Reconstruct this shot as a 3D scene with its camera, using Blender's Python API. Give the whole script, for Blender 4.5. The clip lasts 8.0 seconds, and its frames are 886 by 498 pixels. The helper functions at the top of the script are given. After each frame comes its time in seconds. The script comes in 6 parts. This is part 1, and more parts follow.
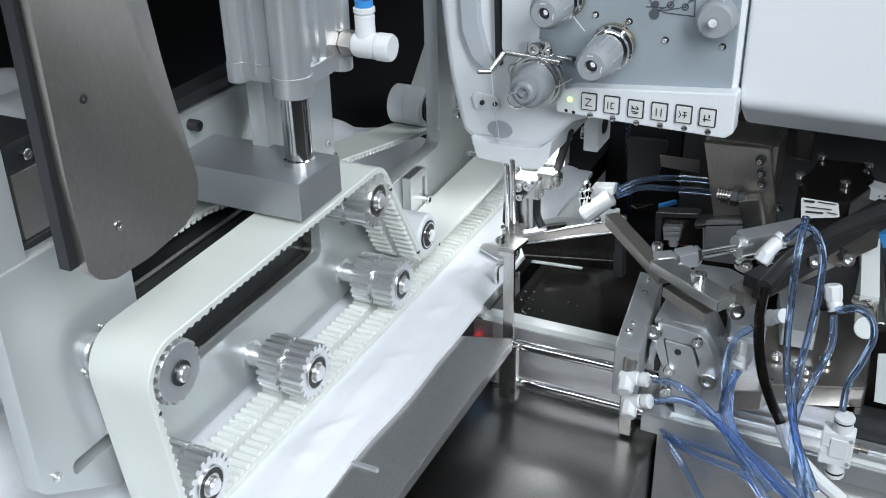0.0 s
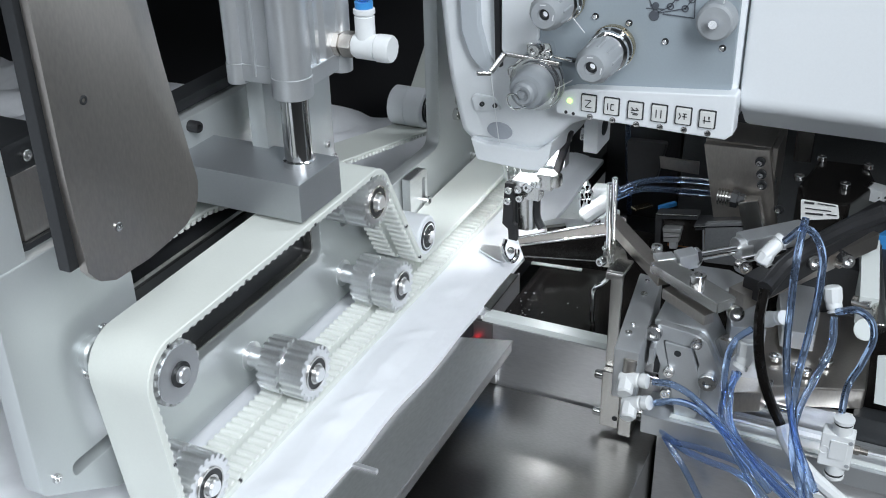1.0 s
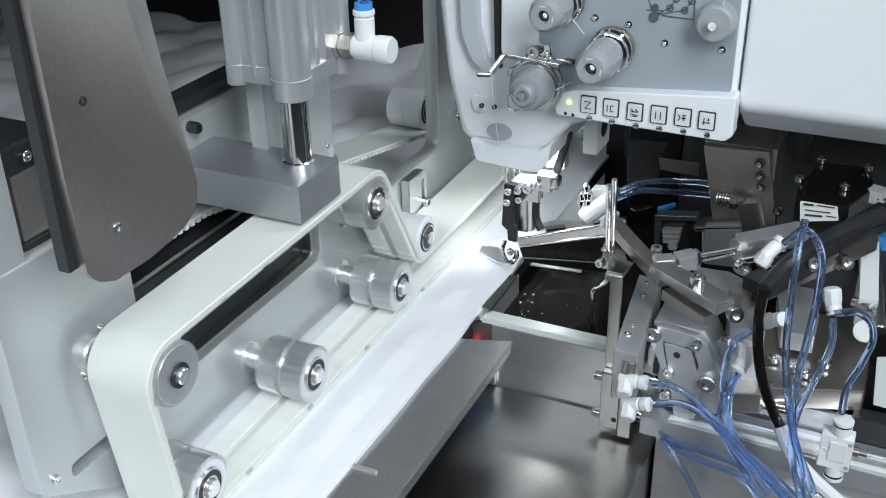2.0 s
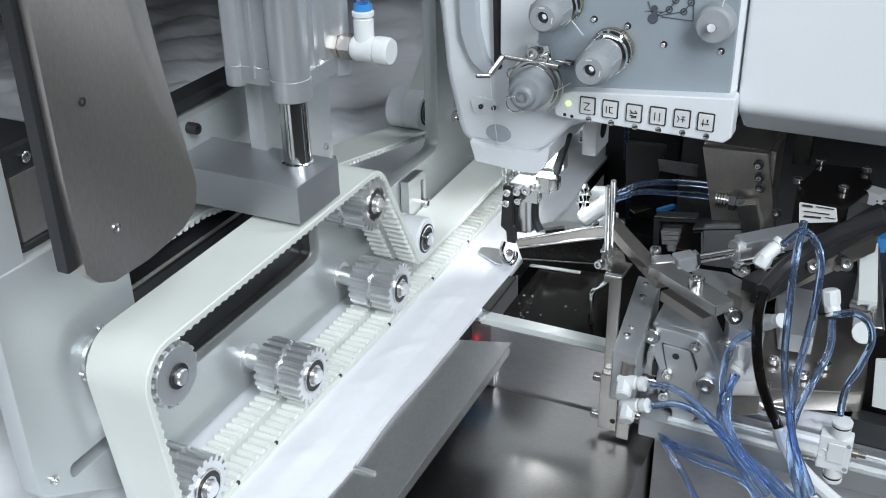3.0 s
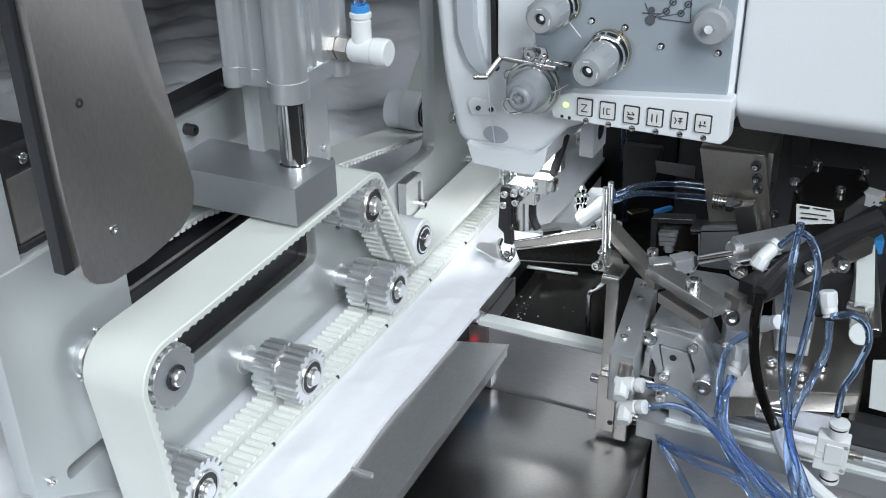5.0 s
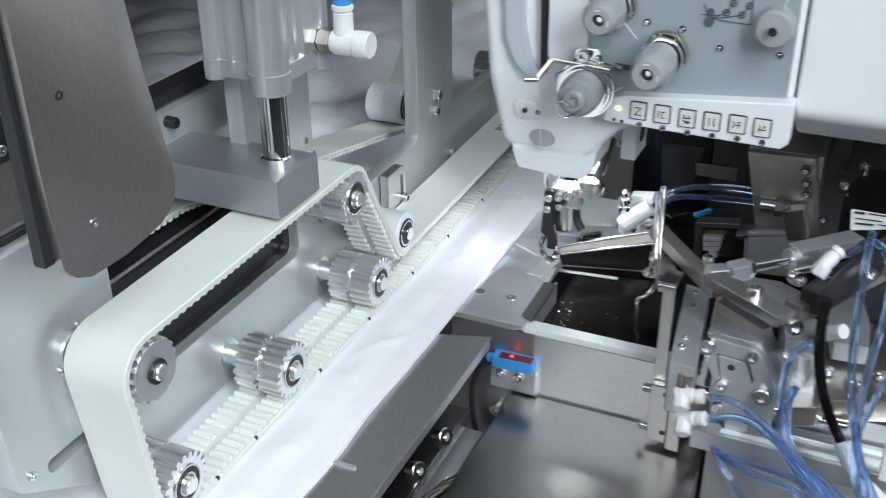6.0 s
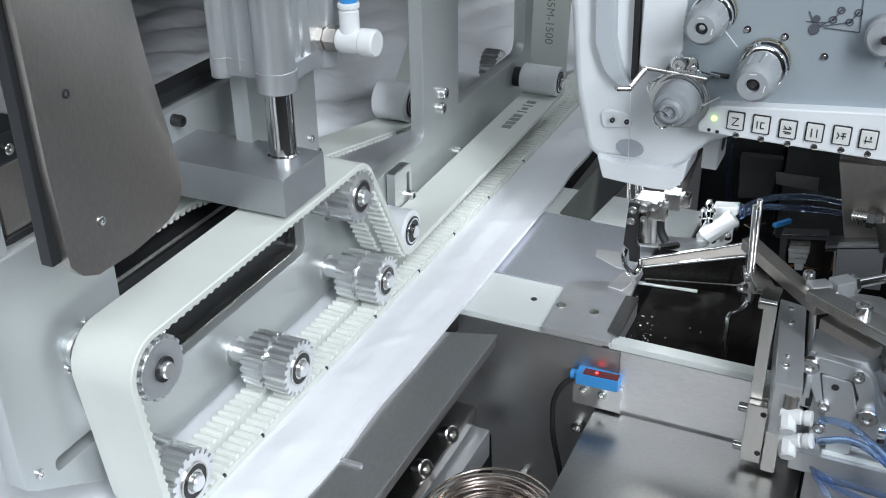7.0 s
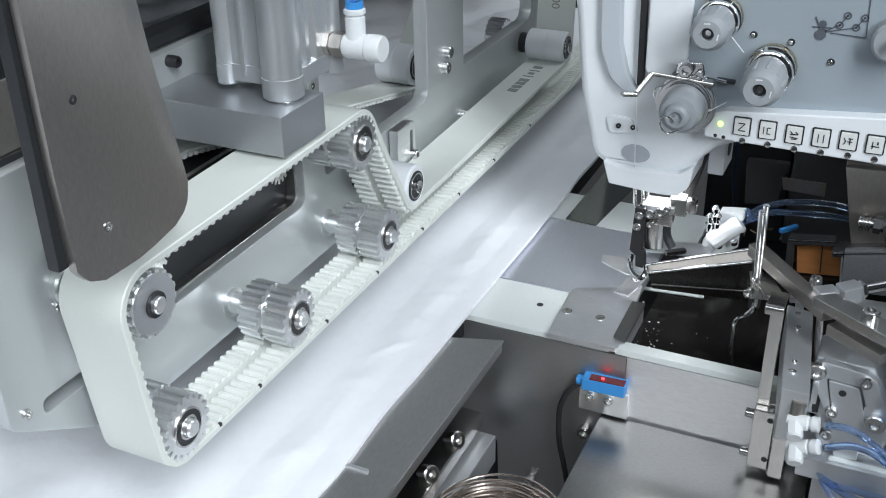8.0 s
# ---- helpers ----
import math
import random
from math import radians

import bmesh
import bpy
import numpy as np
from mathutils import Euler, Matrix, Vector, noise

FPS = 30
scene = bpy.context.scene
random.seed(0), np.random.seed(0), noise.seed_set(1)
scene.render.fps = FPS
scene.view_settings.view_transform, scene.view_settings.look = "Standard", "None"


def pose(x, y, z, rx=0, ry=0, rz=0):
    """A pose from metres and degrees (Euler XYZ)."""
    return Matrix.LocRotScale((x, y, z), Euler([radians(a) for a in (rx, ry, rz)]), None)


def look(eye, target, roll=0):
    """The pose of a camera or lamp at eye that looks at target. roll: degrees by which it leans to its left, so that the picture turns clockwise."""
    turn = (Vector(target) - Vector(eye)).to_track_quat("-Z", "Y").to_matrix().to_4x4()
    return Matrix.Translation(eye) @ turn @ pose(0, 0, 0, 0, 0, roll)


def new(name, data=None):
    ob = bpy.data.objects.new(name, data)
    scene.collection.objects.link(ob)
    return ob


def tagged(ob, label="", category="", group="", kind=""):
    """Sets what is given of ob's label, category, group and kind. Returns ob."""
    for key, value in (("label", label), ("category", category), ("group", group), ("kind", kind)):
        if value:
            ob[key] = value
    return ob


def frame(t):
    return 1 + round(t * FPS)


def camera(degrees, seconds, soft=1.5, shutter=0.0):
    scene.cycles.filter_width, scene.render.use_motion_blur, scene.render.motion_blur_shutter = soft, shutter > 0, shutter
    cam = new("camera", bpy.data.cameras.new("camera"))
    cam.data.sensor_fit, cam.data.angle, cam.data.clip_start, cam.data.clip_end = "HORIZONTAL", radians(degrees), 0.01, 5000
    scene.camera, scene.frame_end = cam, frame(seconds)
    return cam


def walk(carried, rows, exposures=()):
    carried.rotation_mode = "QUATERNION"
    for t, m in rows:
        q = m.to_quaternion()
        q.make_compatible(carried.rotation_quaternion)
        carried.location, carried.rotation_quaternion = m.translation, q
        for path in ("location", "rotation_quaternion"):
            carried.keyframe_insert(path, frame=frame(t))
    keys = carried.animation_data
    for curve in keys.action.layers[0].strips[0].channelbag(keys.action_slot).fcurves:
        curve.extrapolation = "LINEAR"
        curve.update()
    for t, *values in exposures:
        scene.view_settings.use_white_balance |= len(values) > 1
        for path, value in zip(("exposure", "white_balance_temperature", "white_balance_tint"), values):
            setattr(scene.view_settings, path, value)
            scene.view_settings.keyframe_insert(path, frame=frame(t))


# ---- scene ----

# ================= camera =================
EYE = (0.0, 0.0, 0.326)
cam = camera(46.0, 8.0, soft=1.0, shutter=0.5)
walk(cam, [(t, pose(*EYE, rx, ry, rz)) for t, rx, ry, rz in (
    (0.0, 61.670, 1.160, 25.272), (0.5, 61.695, 1.128, 25.277), (1.0, 61.745, 1.125, 25.277),
    (1.5, 61.784, 1.101, 25.282), (3.0, 61.871, 0.983, 25.257), (3.5, 61.905, 0.974, 25.258),
    (4.0, 61.925, 0.977, 25.275), (4.5, 61.960, 0.989, 25.307), (4.7, 61.975, 0.980, 25.300),
    (5.8, 61.742, 0.531, 24.317), (6.0, 61.555, 0.501, 24.262), (6.2, 61.369, 0.501, 24.262),
    (6.5, 61.251, 0.553, 24.286), (7.0, 61.437, 0.712, 24.535), (7.5, 61.603, 0.803, 24.705),
    (8.0, 61.745, 0.864, 24.827))])

# ================= light =================
world = bpy.data.worlds.new("hall")
scene.world = world
world.use_nodes = True
world.node_tree.nodes["Background"].inputs[0].default_value = (0.80, 0.90, 1.0, 1)
world.node_tree.nodes["Background"].inputs[1].default_value = 0.10
scene.view_settings.exposure = 0.0


def lamp(name, kind, at, target, energy, color, size=(1, 1)):
    data = bpy.data.lights.new(name, kind)
    data.energy, data.color = energy, color
    if kind == "AREA":
        data.shape, data.size, data.size_y = "RECTANGLE", size[0], size[1]
    elif kind == "SPOT":
        data.spot_size, data.spot_blend, data.shadow_soft_size = radians(size[0]), 0.8, size[1]
    else:
        data.shadow_soft_size = size[0]
    ob = new(name, data)
    ob.matrix_world = look(at, target)
    return ob


# unseen hall lights: two over the front aisle, one added behind to brighten linkage
for at, target, watts, size in (((0.95, -0.55, 1.25), (-0.15, 0.45, 0.05), 39, (0.5, 1.4)),
                                ((-0.25, -1.15, 1.30), (-0.25, 0.40, 0.05), 10, (1.4, 0.5)),
                                ((0.9, 1.5, 2.2), (0.0, 0.6, 0.0), 17, (0.4, 1.6))):
    lamp("added_hall_light", "AREA", at, target, watts, (0.885, 0.945, 1.0), size)

# ================= materials =================


def node_material(name):
    m = bpy.data.materials.new(name)
    m.use_nodes = True
    t = m.node_tree
    return m, t, t.nodes["Principled BSDF"]


def surface(name, color, rough=0.5, metal=0.0, var=0.08, scale=60.0, stretch=(1, 1, 1), bump=0.05, fine=900.0,
            coat=0.0, rough_var=0.08, transmission=0.0, ior=1.45, sss=0.0, per_object=0.0, relief=0.0008):
    """A material with broad stains, fine grain and a slight relief."""
    m, t, b = node_material(name)
    n, l = t.nodes, t.links
    co = n.new("ShaderNodeTexCoord")
    mp = n.new("ShaderNodeMapping")
    mp.inputs["Scale"].default_value = stretch
    l.new(co.outputs["Object"], mp.inputs["Vector"])
    big = n.new("ShaderNodeTexNoise")
    big.inputs["Scale"].default_value, big.inputs["Detail"].default_value = scale, 4
    l.new(mp.outputs[0], big.inputs["Vector"])
    small = n.new("ShaderNodeTexNoise")
    small.inputs["Scale"].default_value, small.inputs["Detail"].default_value = fine, 2
    l.new(mp.outputs[0], small.inputs["Vector"])
    mixn = n.new("ShaderNodeMath")
    mixn.operation = "MULTIPLY_ADD"
    mixn.inputs[1].default_value = 0.35
    l.new(small.outputs[0], mixn.inputs[0])
    sc = n.new("ShaderNodeMath")
    sc.operation = "MULTIPLY"
    sc.inputs[1].default_value = 0.65
    l.new(big.outputs[0], sc.inputs[0])
    l.new(sc.outputs[0], mixn.inputs[2])
    ramp = n.new("ShaderNodeValToRGB")
    ramp.color_ramp.elements[0].position, ramp.color_ramp.elements[1].position = 0.3, 0.7
    lo = [max(0.0, c * (1 - var)) for c in color]
    hi = [min(1.0, c * (1 + var)) for c in color]
    ramp.color_ramp.elements[0].color, ramp.color_ramp.elements[1].color = (*lo, 1), (*hi, 1)
    l.new(mixn.outputs[0], ramp.inputs[0])
    base = ramp.outputs[0]
    if per_object:
        info = n.new("ShaderNodeObjectInfo")
        hsv = n.new("ShaderNodeHueSaturation")
        mr = n.new("ShaderNodeMapRange")
        mr.inputs[3].default_value, mr.inputs[4].default_value = 1 - per_object, 1 + per_object
        l.new(info.outputs["Random"], mr.inputs[0])
        l.new(mr.outputs[0], hsv.inputs["Value"])
        l.new(base, hsv.inputs["Color"])
        base = hsv.outputs[0]
    l.new(base, b.inputs["Base Color"])
    b.inputs["Metallic"].default_value = metal
    rr = n.new("ShaderNodeMapRange")
    rr.inputs[3].default_value, rr.inputs[4].default_value = max(0.02, rough - rough_var), min(1, rough + rough_var)
    l.new(mixn.outputs[0], rr.inputs[0])
    l.new(rr.outputs[0], b.inputs["Roughness"])
    if bump:
        bp = n.new("ShaderNodeBump")
        bp.inputs["Strength"].default_value, bp.inputs["Distance"].default_value = bump, relief
        l.new(mixn.outputs[0], bp.inputs["Height"])
        l.new(bp.outputs[0], b.inputs["Normal"])
    b.inputs["Coat Weight"].default_value = coat
    b.inputs["Transmission Weight"].default_value = transmission
    b.inputs["IOR"].default_value = ior
    if sss:
        b.inputs["Subsurface Weight"].default_value = sss
        b.inputs["Subsurface Radius"].default_value = (0.004, 0.004, 0.004)
    return m


def glow(name, color, strength):
    m, t, b = node_material(name)
    b.inputs["Base Color"].default_value = (*color, 1)
    b.inputs["Emission Color"].default_value = (*color, 1)
    b.inputs["Emission Strength"].default_value = strength
    return m


PLATE = surface("pale_painted_plate", (0.70, 0.74, 0.73), 0.30, 0, 0.03, 14, bump=0.03)
CONV_PLATE = surface("satin_coated_plate", (0.57, 0.60, 0.605), 0.36, 0.55, 0.03, 14, bump=0.03)
ALU = surface("bead_blasted_aluminium", (0.63, 0.65, 0.67), 0.40, 0.80, 0.05, 30, bump=0.04)
ALU_BLOCK = surface("dull_block_aluminium", (0.44, 0.46, 0.48), 0.46, 0.80, 0.06, 24, bump=0.05)
ALU_BRIGHT = surface("machined_aluminium", (0.86, 0.87, 0.88), 0.30, 0.92, 0.08, 60, (1, 0.15, 1), bump=0.05)
STEEL = surface("brushed_steel", (0.60, 0.59, 0.57), 0.24, 1.0, 0.12, 22, (1, 1, 0.12), bump=0.06)
STEEL_BROWN = surface("brushed_bracket_steel", (0.43, 0.40, 0.37), 0.31, 0.92, 0.16, 9, (1, 1, 0.4), bump=0.02)
THROAT = surface("blued_throat_sheet", (0.74, 0.76, 0.83), 0.34, 0.78, 0.07, 10, (1, 0.2, 1), bump=0.0, rough_var=0.02)
# darkened steel: the cover's dark reflections are put into its base colour
DARK_STEEL = surface("darkened_stainless", (0.29, 0.286, 0.28), 0.29, 1.0, 0.16, 9, (0.4, 1, 1), bump=0.0, rough_var=0.012)
SKIRT = surface("dulled_stainless", (0.52, 0.52, 0.525), 0.40, 1.0, 0.08, 9, (0.5, 1, 1), bump=0.004, rough_var=0.04)
CASTING = surface("oil_stained_casting", (0.11, 0.115, 0.12), 0.5, 0.2, 0.35, 14, bump=0.06)
BLACKTOP = surface("dull_black_paint", (0.012, 0.012, 0.014), 0.6, 0, 0.2, 8, bump=0.03)
APRON = surface("worn_apron_steel", (0.50, 0.50, 0.50), 0.34, 0.95, 0.16, 20, (1, 0.25, 1), bump=0.05)
SHEET = surface("stainless_sheet", (0.88, 0.88, 0.90), 0.34, 0.9, 0.10, 18, (0.25, 1, 1), bump=0.04)
# chrome toned down: the rod's dark surroundings are put into its colour
ROD_CHROME = surface("dimmed_rod_chrome", (0.50, 0.50, 0.50), 0.10, 1.0, 0.05, 40, bump=0.01)
CHROME = surface("polished_chrome", (0.88, 0.88, 0.88), 0.08, 1.0, 0.03, 40, bump=0.01, rough_var=0.04)
SCREW_STEEL = surface("zinc_screw_steel", (0.66, 0.66, 0.66), 0.22, 1.0, 0.08, 200, bump=0.02)
DARK = surface("black_anodised", (0.035, 0.037, 0.04), 0.38, 0.3, 0.2, 30, bump=0.05)
GLOSS_BLACK = surface("oily_black_plate", (0.018, 0.016, 0.015), 0.14, 0.4, 0.3, 40, bump=0.03)
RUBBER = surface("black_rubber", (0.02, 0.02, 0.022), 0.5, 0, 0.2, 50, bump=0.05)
BELT = surface("pale_belt_urethane", (0.72, 0.75, 0.71), 0.42, 0, 0.03, 25, bump=0.04, sss=0.1)
TOOTH = surface("belt_tooth_fabric", (0.84, 0.86, 0.83), 0.55, 0, 0.04, 200, bump=0.1, per_object=0.04)
CLOTH = surface("white_quilt_cotton", (0.86, 0.88, 0.92), 0.85, 0, 0.03, 22, (1.0, 0.6, 1.0), bump=0.30, fine=160, sss=0.05, relief=0.005)
HEADP = surface("sewing_head_enamel", (0.79, 0.82, 0.85), 0.32, 0, 0.025, 10, bump=0.015, coat=0.2)
FACEP = surface("grey_face_plate", (0.33, 0.38, 0.42), 0.38, 0.1, 0.04, 20, bump=0.03)
KNOB_DARK = surface("dark_knob_plastic", (0.27, 0.29, 0.31), 0.35, 0, 0.04, 80, bump=0.03)
KNOB = surface("grey_knob_plastic", (0.33, 0.35, 0.37), 0.38, 0, 0.04, 80, bump=0.03)
WHITE = surface("white_plastic", (0.73, 0.75, 0.76), 0.35, 0, 0.03, 60, bump=0.02, sss=0.05)
ROLLER = surface("white_nylon", (0.80, 0.83, 0.86), 0.38, 0, 0.02, 50, bump=0.02, sss=0.1)
TUBE = surface("blue_air_hose", (0.50, 0.66, 0.95), 0.05, 0, 0.05, 80, bump=0.0, transmission=0.95, ior=1.28)
BLUE = surface("blue_sensor_case", (0.05, 0.28, 0.66), 0.35, 0, 0.05, 60, bump=0.02)
COPPER = surface("copper_wire", (0.68, 0.60, 0.55), 0.25, 1.0, 0.1, 200, bump=0.02)
LABEL = surface("printed_label", (0.72, 0.73, 0.72), 0.5, 0, 0.03, 90, bump=0.0)
INK = surface("black_ink", (0.03, 0.03, 0.035), 0.6, 0, 0.1, 200, bump=0.0)
FADED_INK = surface("faded_belt_ink", (0.28, 0.30, 0.30), 0.6, 0, 0.25, 600, bump=0.0)
BRASS = surface("yellowed_ring", (0.55, 0.47, 0.33), 0.22, 1.0, 0.1, 80, bump=0.02)
CONCRETE = surface("grey_hall_floor", (0.22, 0.22, 0.22), 0.6, 0, 0.2, 2.0, bump=0.05, fine=60)
WALLP = surface("dim_hall_paint", (0.27, 0.28, 0.295), 0.8, 0, 0.06, 1.5, bump=0.03, fine=60)
RED_EYE = glow("red_beam_lens", (1.0, 0.03, 0.04), 6)
GREEN_LED = glow("green_led", (0.55, 1.0, 0.15), 4)
LED_WHITE = glow("needle_lamp_lens", (0.95, 0.98, 1.0), 95)

# ================= building helpers =================
ORIGIN = {}


def thing(name, at, label, category, group="", kind=""):
    e = new(name)
    e.location = at
    e.empty_display_size = 0.02
    ORIGIN[e.name] = Vector(at)
    return tagged(e, label, category, group, kind)


def mesh_from(bm, name, mat, shift):
    bmesh.ops.translate(bm, verts=bm.verts, vec=-shift)
    me = bpy.data.meshes.new(name)
    bm.to_mesh(me)
    bm.free()
    me.materials.append(mat)
    return me


def smooth(me, angle=35):
    for p in me.polygons:
        p.use_smooth = True
    me.set_sharp_from_angle(angle=radians(angle))


def weigh(ob):
    """Keeps flat faces flat beside their small bevels."""
    w = ob.modifiers.new("weighted", "WEIGHTED_NORMAL")
    w.weight, w.keep_sharp = 90, True
    return ob


def part(name, bm, mat, parent, label="", at=None):
    """One mesh under a thing or part; bm is in world metres."""
    base = ORIGIN[parent.name]
    at = Vector(at) if at is not None else base.copy()
    me = mesh_from(bm, name, mat, at)
    smooth(me)
    ob = new(name, me)
    ob.parent = parent
    ob.location = at - base
    ORIGIN[ob.name] = at
    if len(me.polygons) < 900:
        weigh(ob)
    return tagged(ob, label)


def solid(name, bm, mat, label, category, at=(0, 0, 0), group="", kind=""):
    """A top-level thing that is one mesh."""
    at = Vector(at)
    me = mesh_from(bm, name, mat, at)
    smooth(me)
    ob = new(name, me)
    ob.location = at
    ORIGIN[ob.name] = at
    return tagged(ob, label, category, group, kind)


def add_box(bm, x0, x1, y0, y1, z0, z1, bev=0.0008, m=None):
    r = bmesh.ops.create_cube(bm, size=1)
    vs = r["verts"]
    mat = Matrix.Translation(((x0 + x1) / 2, (y0 + y1) / 2, (z0 + z1) / 2)) @ Matrix.Diagonal((abs(x1 - x0), abs(y1 - y0), abs(z1 - z0), 1))
    bmesh.ops.transform(bm, matrix=mat, verts=vs)
    if bev:
        es = list({e for v in vs for e in v.link_edges})
        rr = bmesh.ops.bevel(bm, geom=es, offset=bev, segments=2, affect="EDGES", profile=0.6)
        vs = list({v for f in rr["faces"] for v in f.verts} | {v for v in vs if v.is_valid})
    if m is not None:
        bmesh.ops.transform(bm, matrix=m, verts=vs)
    return bm


def box(x0, x1, y0, y1, z0, z1, bev=0.0008):
    return add_box(bmesh.new(), x0, x1, y0, y1, z0, z1, bev)


def obox(centre, size, turn=(0, 0, 0), bev=0.0008, bm=None):
    """A bevelled block with its centre, size and Euler degrees."""
    bm = bm or bmesh.new()
    sx, sy, sz = (s / 2 for s in size)
    return add_box(bm, -sx, sx, -sy, sy, -sz, sz, bev, pose(*centre, *turn))


def axis_matrix(p0, p1):
    p0, p1 = Vector(p0), Vector(p1)
    d = p1 - p0
    return Matrix.Translation(p0) @ d.to_track_quat("Z", "Y").to_matrix().to_4x4(), d.length


def add_turned(bm, p0, p1, prof, seg=28):
    """A turned solid along p0-p1; prof: (distance along, radius) pairs, closed at both ends."""
    m, _ = axis_matrix(p0, p1)
    rings = []
    for a, r in prof:
        rings.append([bm.verts.new(m @ Vector((r * math.cos(2 * math.pi * i / seg), r * math.sin(2 * math.pi * i / seg), a))) for i in range(seg)])
    for r0, r1 in zip(rings, rings[1:]):
        for i in range(seg):
            j = (i + 1) % seg
            bm.faces.new((r0[i], r0[j], r1[j], r1[i]))
    bm.faces.new(rings[0][::-1])
    bm.faces.new(rings[-1])
    return bm


def turned(p0, p1, prof, seg=28):
    return add_turned(bmesh.new(), p0, p1, prof, seg)


def add_rod(bm, p0, p1, r, seg=20, bev=0.0004):
    length = (Vector(p1) - Vector(p0)).length
    return add_turned(bm, p0, p1, [(0, r - bev), (bev, r), (length - bev, r), (length, r - bev)], seg)


def rod(p0, p1, r, seg=20, bev=0.0004):
    return add_rod(bmesh.new(), p0, p1, r, seg, bev)


def add_tube_ring(bm, p0, p1, r_in, r_out, seg=28):
    m, h = axis_matrix(p0, p1)
    rings = []
    for a, r in ((0, r_in), (0, r_out), (h, r_out), (h, r_in)):
        rings.append([bm.verts.new(m @ Vector((r * math.cos(2 * math.pi * i / seg), r * math.sin(2 * math.pi * i / seg), a))) for i in range(seg)])
    for k in range(4):
        r0, r1 = rings[k], rings[(k + 1) % 4]
        for i in range(seg):
            j = (i + 1) % seg
            bm.faces.new((r0[i], r0[j], r1[j], r1[i]))
    return bm


def ring(p0, p1, r_in, r_out, seg=28):
    return add_tube_ring(bmesh.new(), p0, p1, r_in, r_out, seg)


def curve_bmesh(build):
    """Runs build(curve data) and returns the curve as a bmesh."""
    cu = bpy.data.curves.new("tmp", "CURVE")
    build(cu)
    ob = new("tmp", cu)
    dg = bpy.context.evaluated_depsgraph_get()
    me = bpy.data.meshes.new_from_object(ob.evaluated_get(dg))
    bm = bmesh.new()
    bm.from_mesh(me)
    bpy.data.objects.remove(ob)
    bpy.data.curves.remove(cu)
    bpy.data.meshes.remove(me)
    return bm


def rounded(points, radii, n=6):
    """Corner-rounded closed outline."""
    out = []
    k = len(points)
    for i in range(k):
        p, a, b = Vector(points[i]), Vector(points[i - 1]), Vector(points[(i + 1) % k])
        r = radii[i] if isinstance(radii, (list, tuple)) else radii
        if r <= 0:
            out.append(tuple(p))
            continue
        u, v = (a - p).normalized(), (b - p).normalized()
        half = u.angle(v) / 2
        d = min(r / math.tan(half), (a - p).length * 0.49, (b - p).length * 0.49)
        for s in range(n + 1):
            w = s / n
            q0, q1, q2 = p + u * d, p, p + v * d
            out.append(tuple(q0 * (1 - w) ** 2 + q1 * 2 * w * (1 - w) + q2 * w * w))
    return out


def plate(outlines, thick, m, bev=0.0006):
    """A plate with holes: outlines in its own plane, the first the outer one. m takes (u, v, 0) to the world, with the plate's middle at 0."""
    def build(cu):
        cu.dimensions, cu.fill_mode = "2D", "BOTH"
        cu.extrude, cu.bevel_depth, cu.bevel_resolution, cu.offset = thick / 2 - bev, bev, (4 if bev > 0.003 else 1), -bev
        for o in outlines:
            s = cu.splines.new("POLY")
            s.points.add(len(o) - 1)
            for q, c in zip(s.points, o):
                q.co = (c[0], c[1], 0, 1)
            s.use_cyclic_u = True
    bm = curve_bmesh(build)
    bmesh.ops.transform(bm, matrix=m, verts=bm.verts)
    return bm


YZ = Matrix(((0, 0, 1, 0), (1, 0, 0, 0), (0, 1, 0, 0), (0, 0, 0, 1)))      # (u, v) -> (y, z), normal +x
XZ = Matrix(((1, 0, 0, 0), (0, 0, -1, 0), (0, 1, 0, 0), (0, 0, 0, 1)))     # (u, v) -> (x, z), normal -y


def plate_x(outlines, x_mid, thick, bev=0.0006):
    return plate(outlines, thick, Matrix.Translation((x_mid, 0, 0)) @ YZ, bev)


def plate_y(outlines, y_mid, thick, bev=0.0006):
    return plate(outlines, thick, Matrix.Translation((0, y_mid, 0)) @ XZ, bev)


def plate_z(outlines, z_mid, thick, bev=0.0006):
    return plate(outlines, thick, Matrix.Translation((0, 0, z_mid)), bev)


def rect(u0, u1, v0, v1, r=0.0):
    return rounded([(u0, v0), (u1, v0), (u1, v1), (u0, v1)], r) if r else [(u0, v0), (u1, v0), (u1, v1), (u0, v1)]


def hose(points, r, res=8):
    """A bent round cable or hose through the points."""
    def build(cu):
        cu.dimensions = "3D"
        cu.bevel_depth, cu.bevel_resolution, cu.use_fill_caps = r, 3, True
        s = cu.splines.new("BEZIER")
        s.bezier_points.add(len(points) - 1)
        for q, c in zip(s.bezier_points, points):
            q.co = c
            q.handle_left_type = q.handle_right_type = "AUTO"
        s.resolution_u = res
    return curve_bmesh(build)


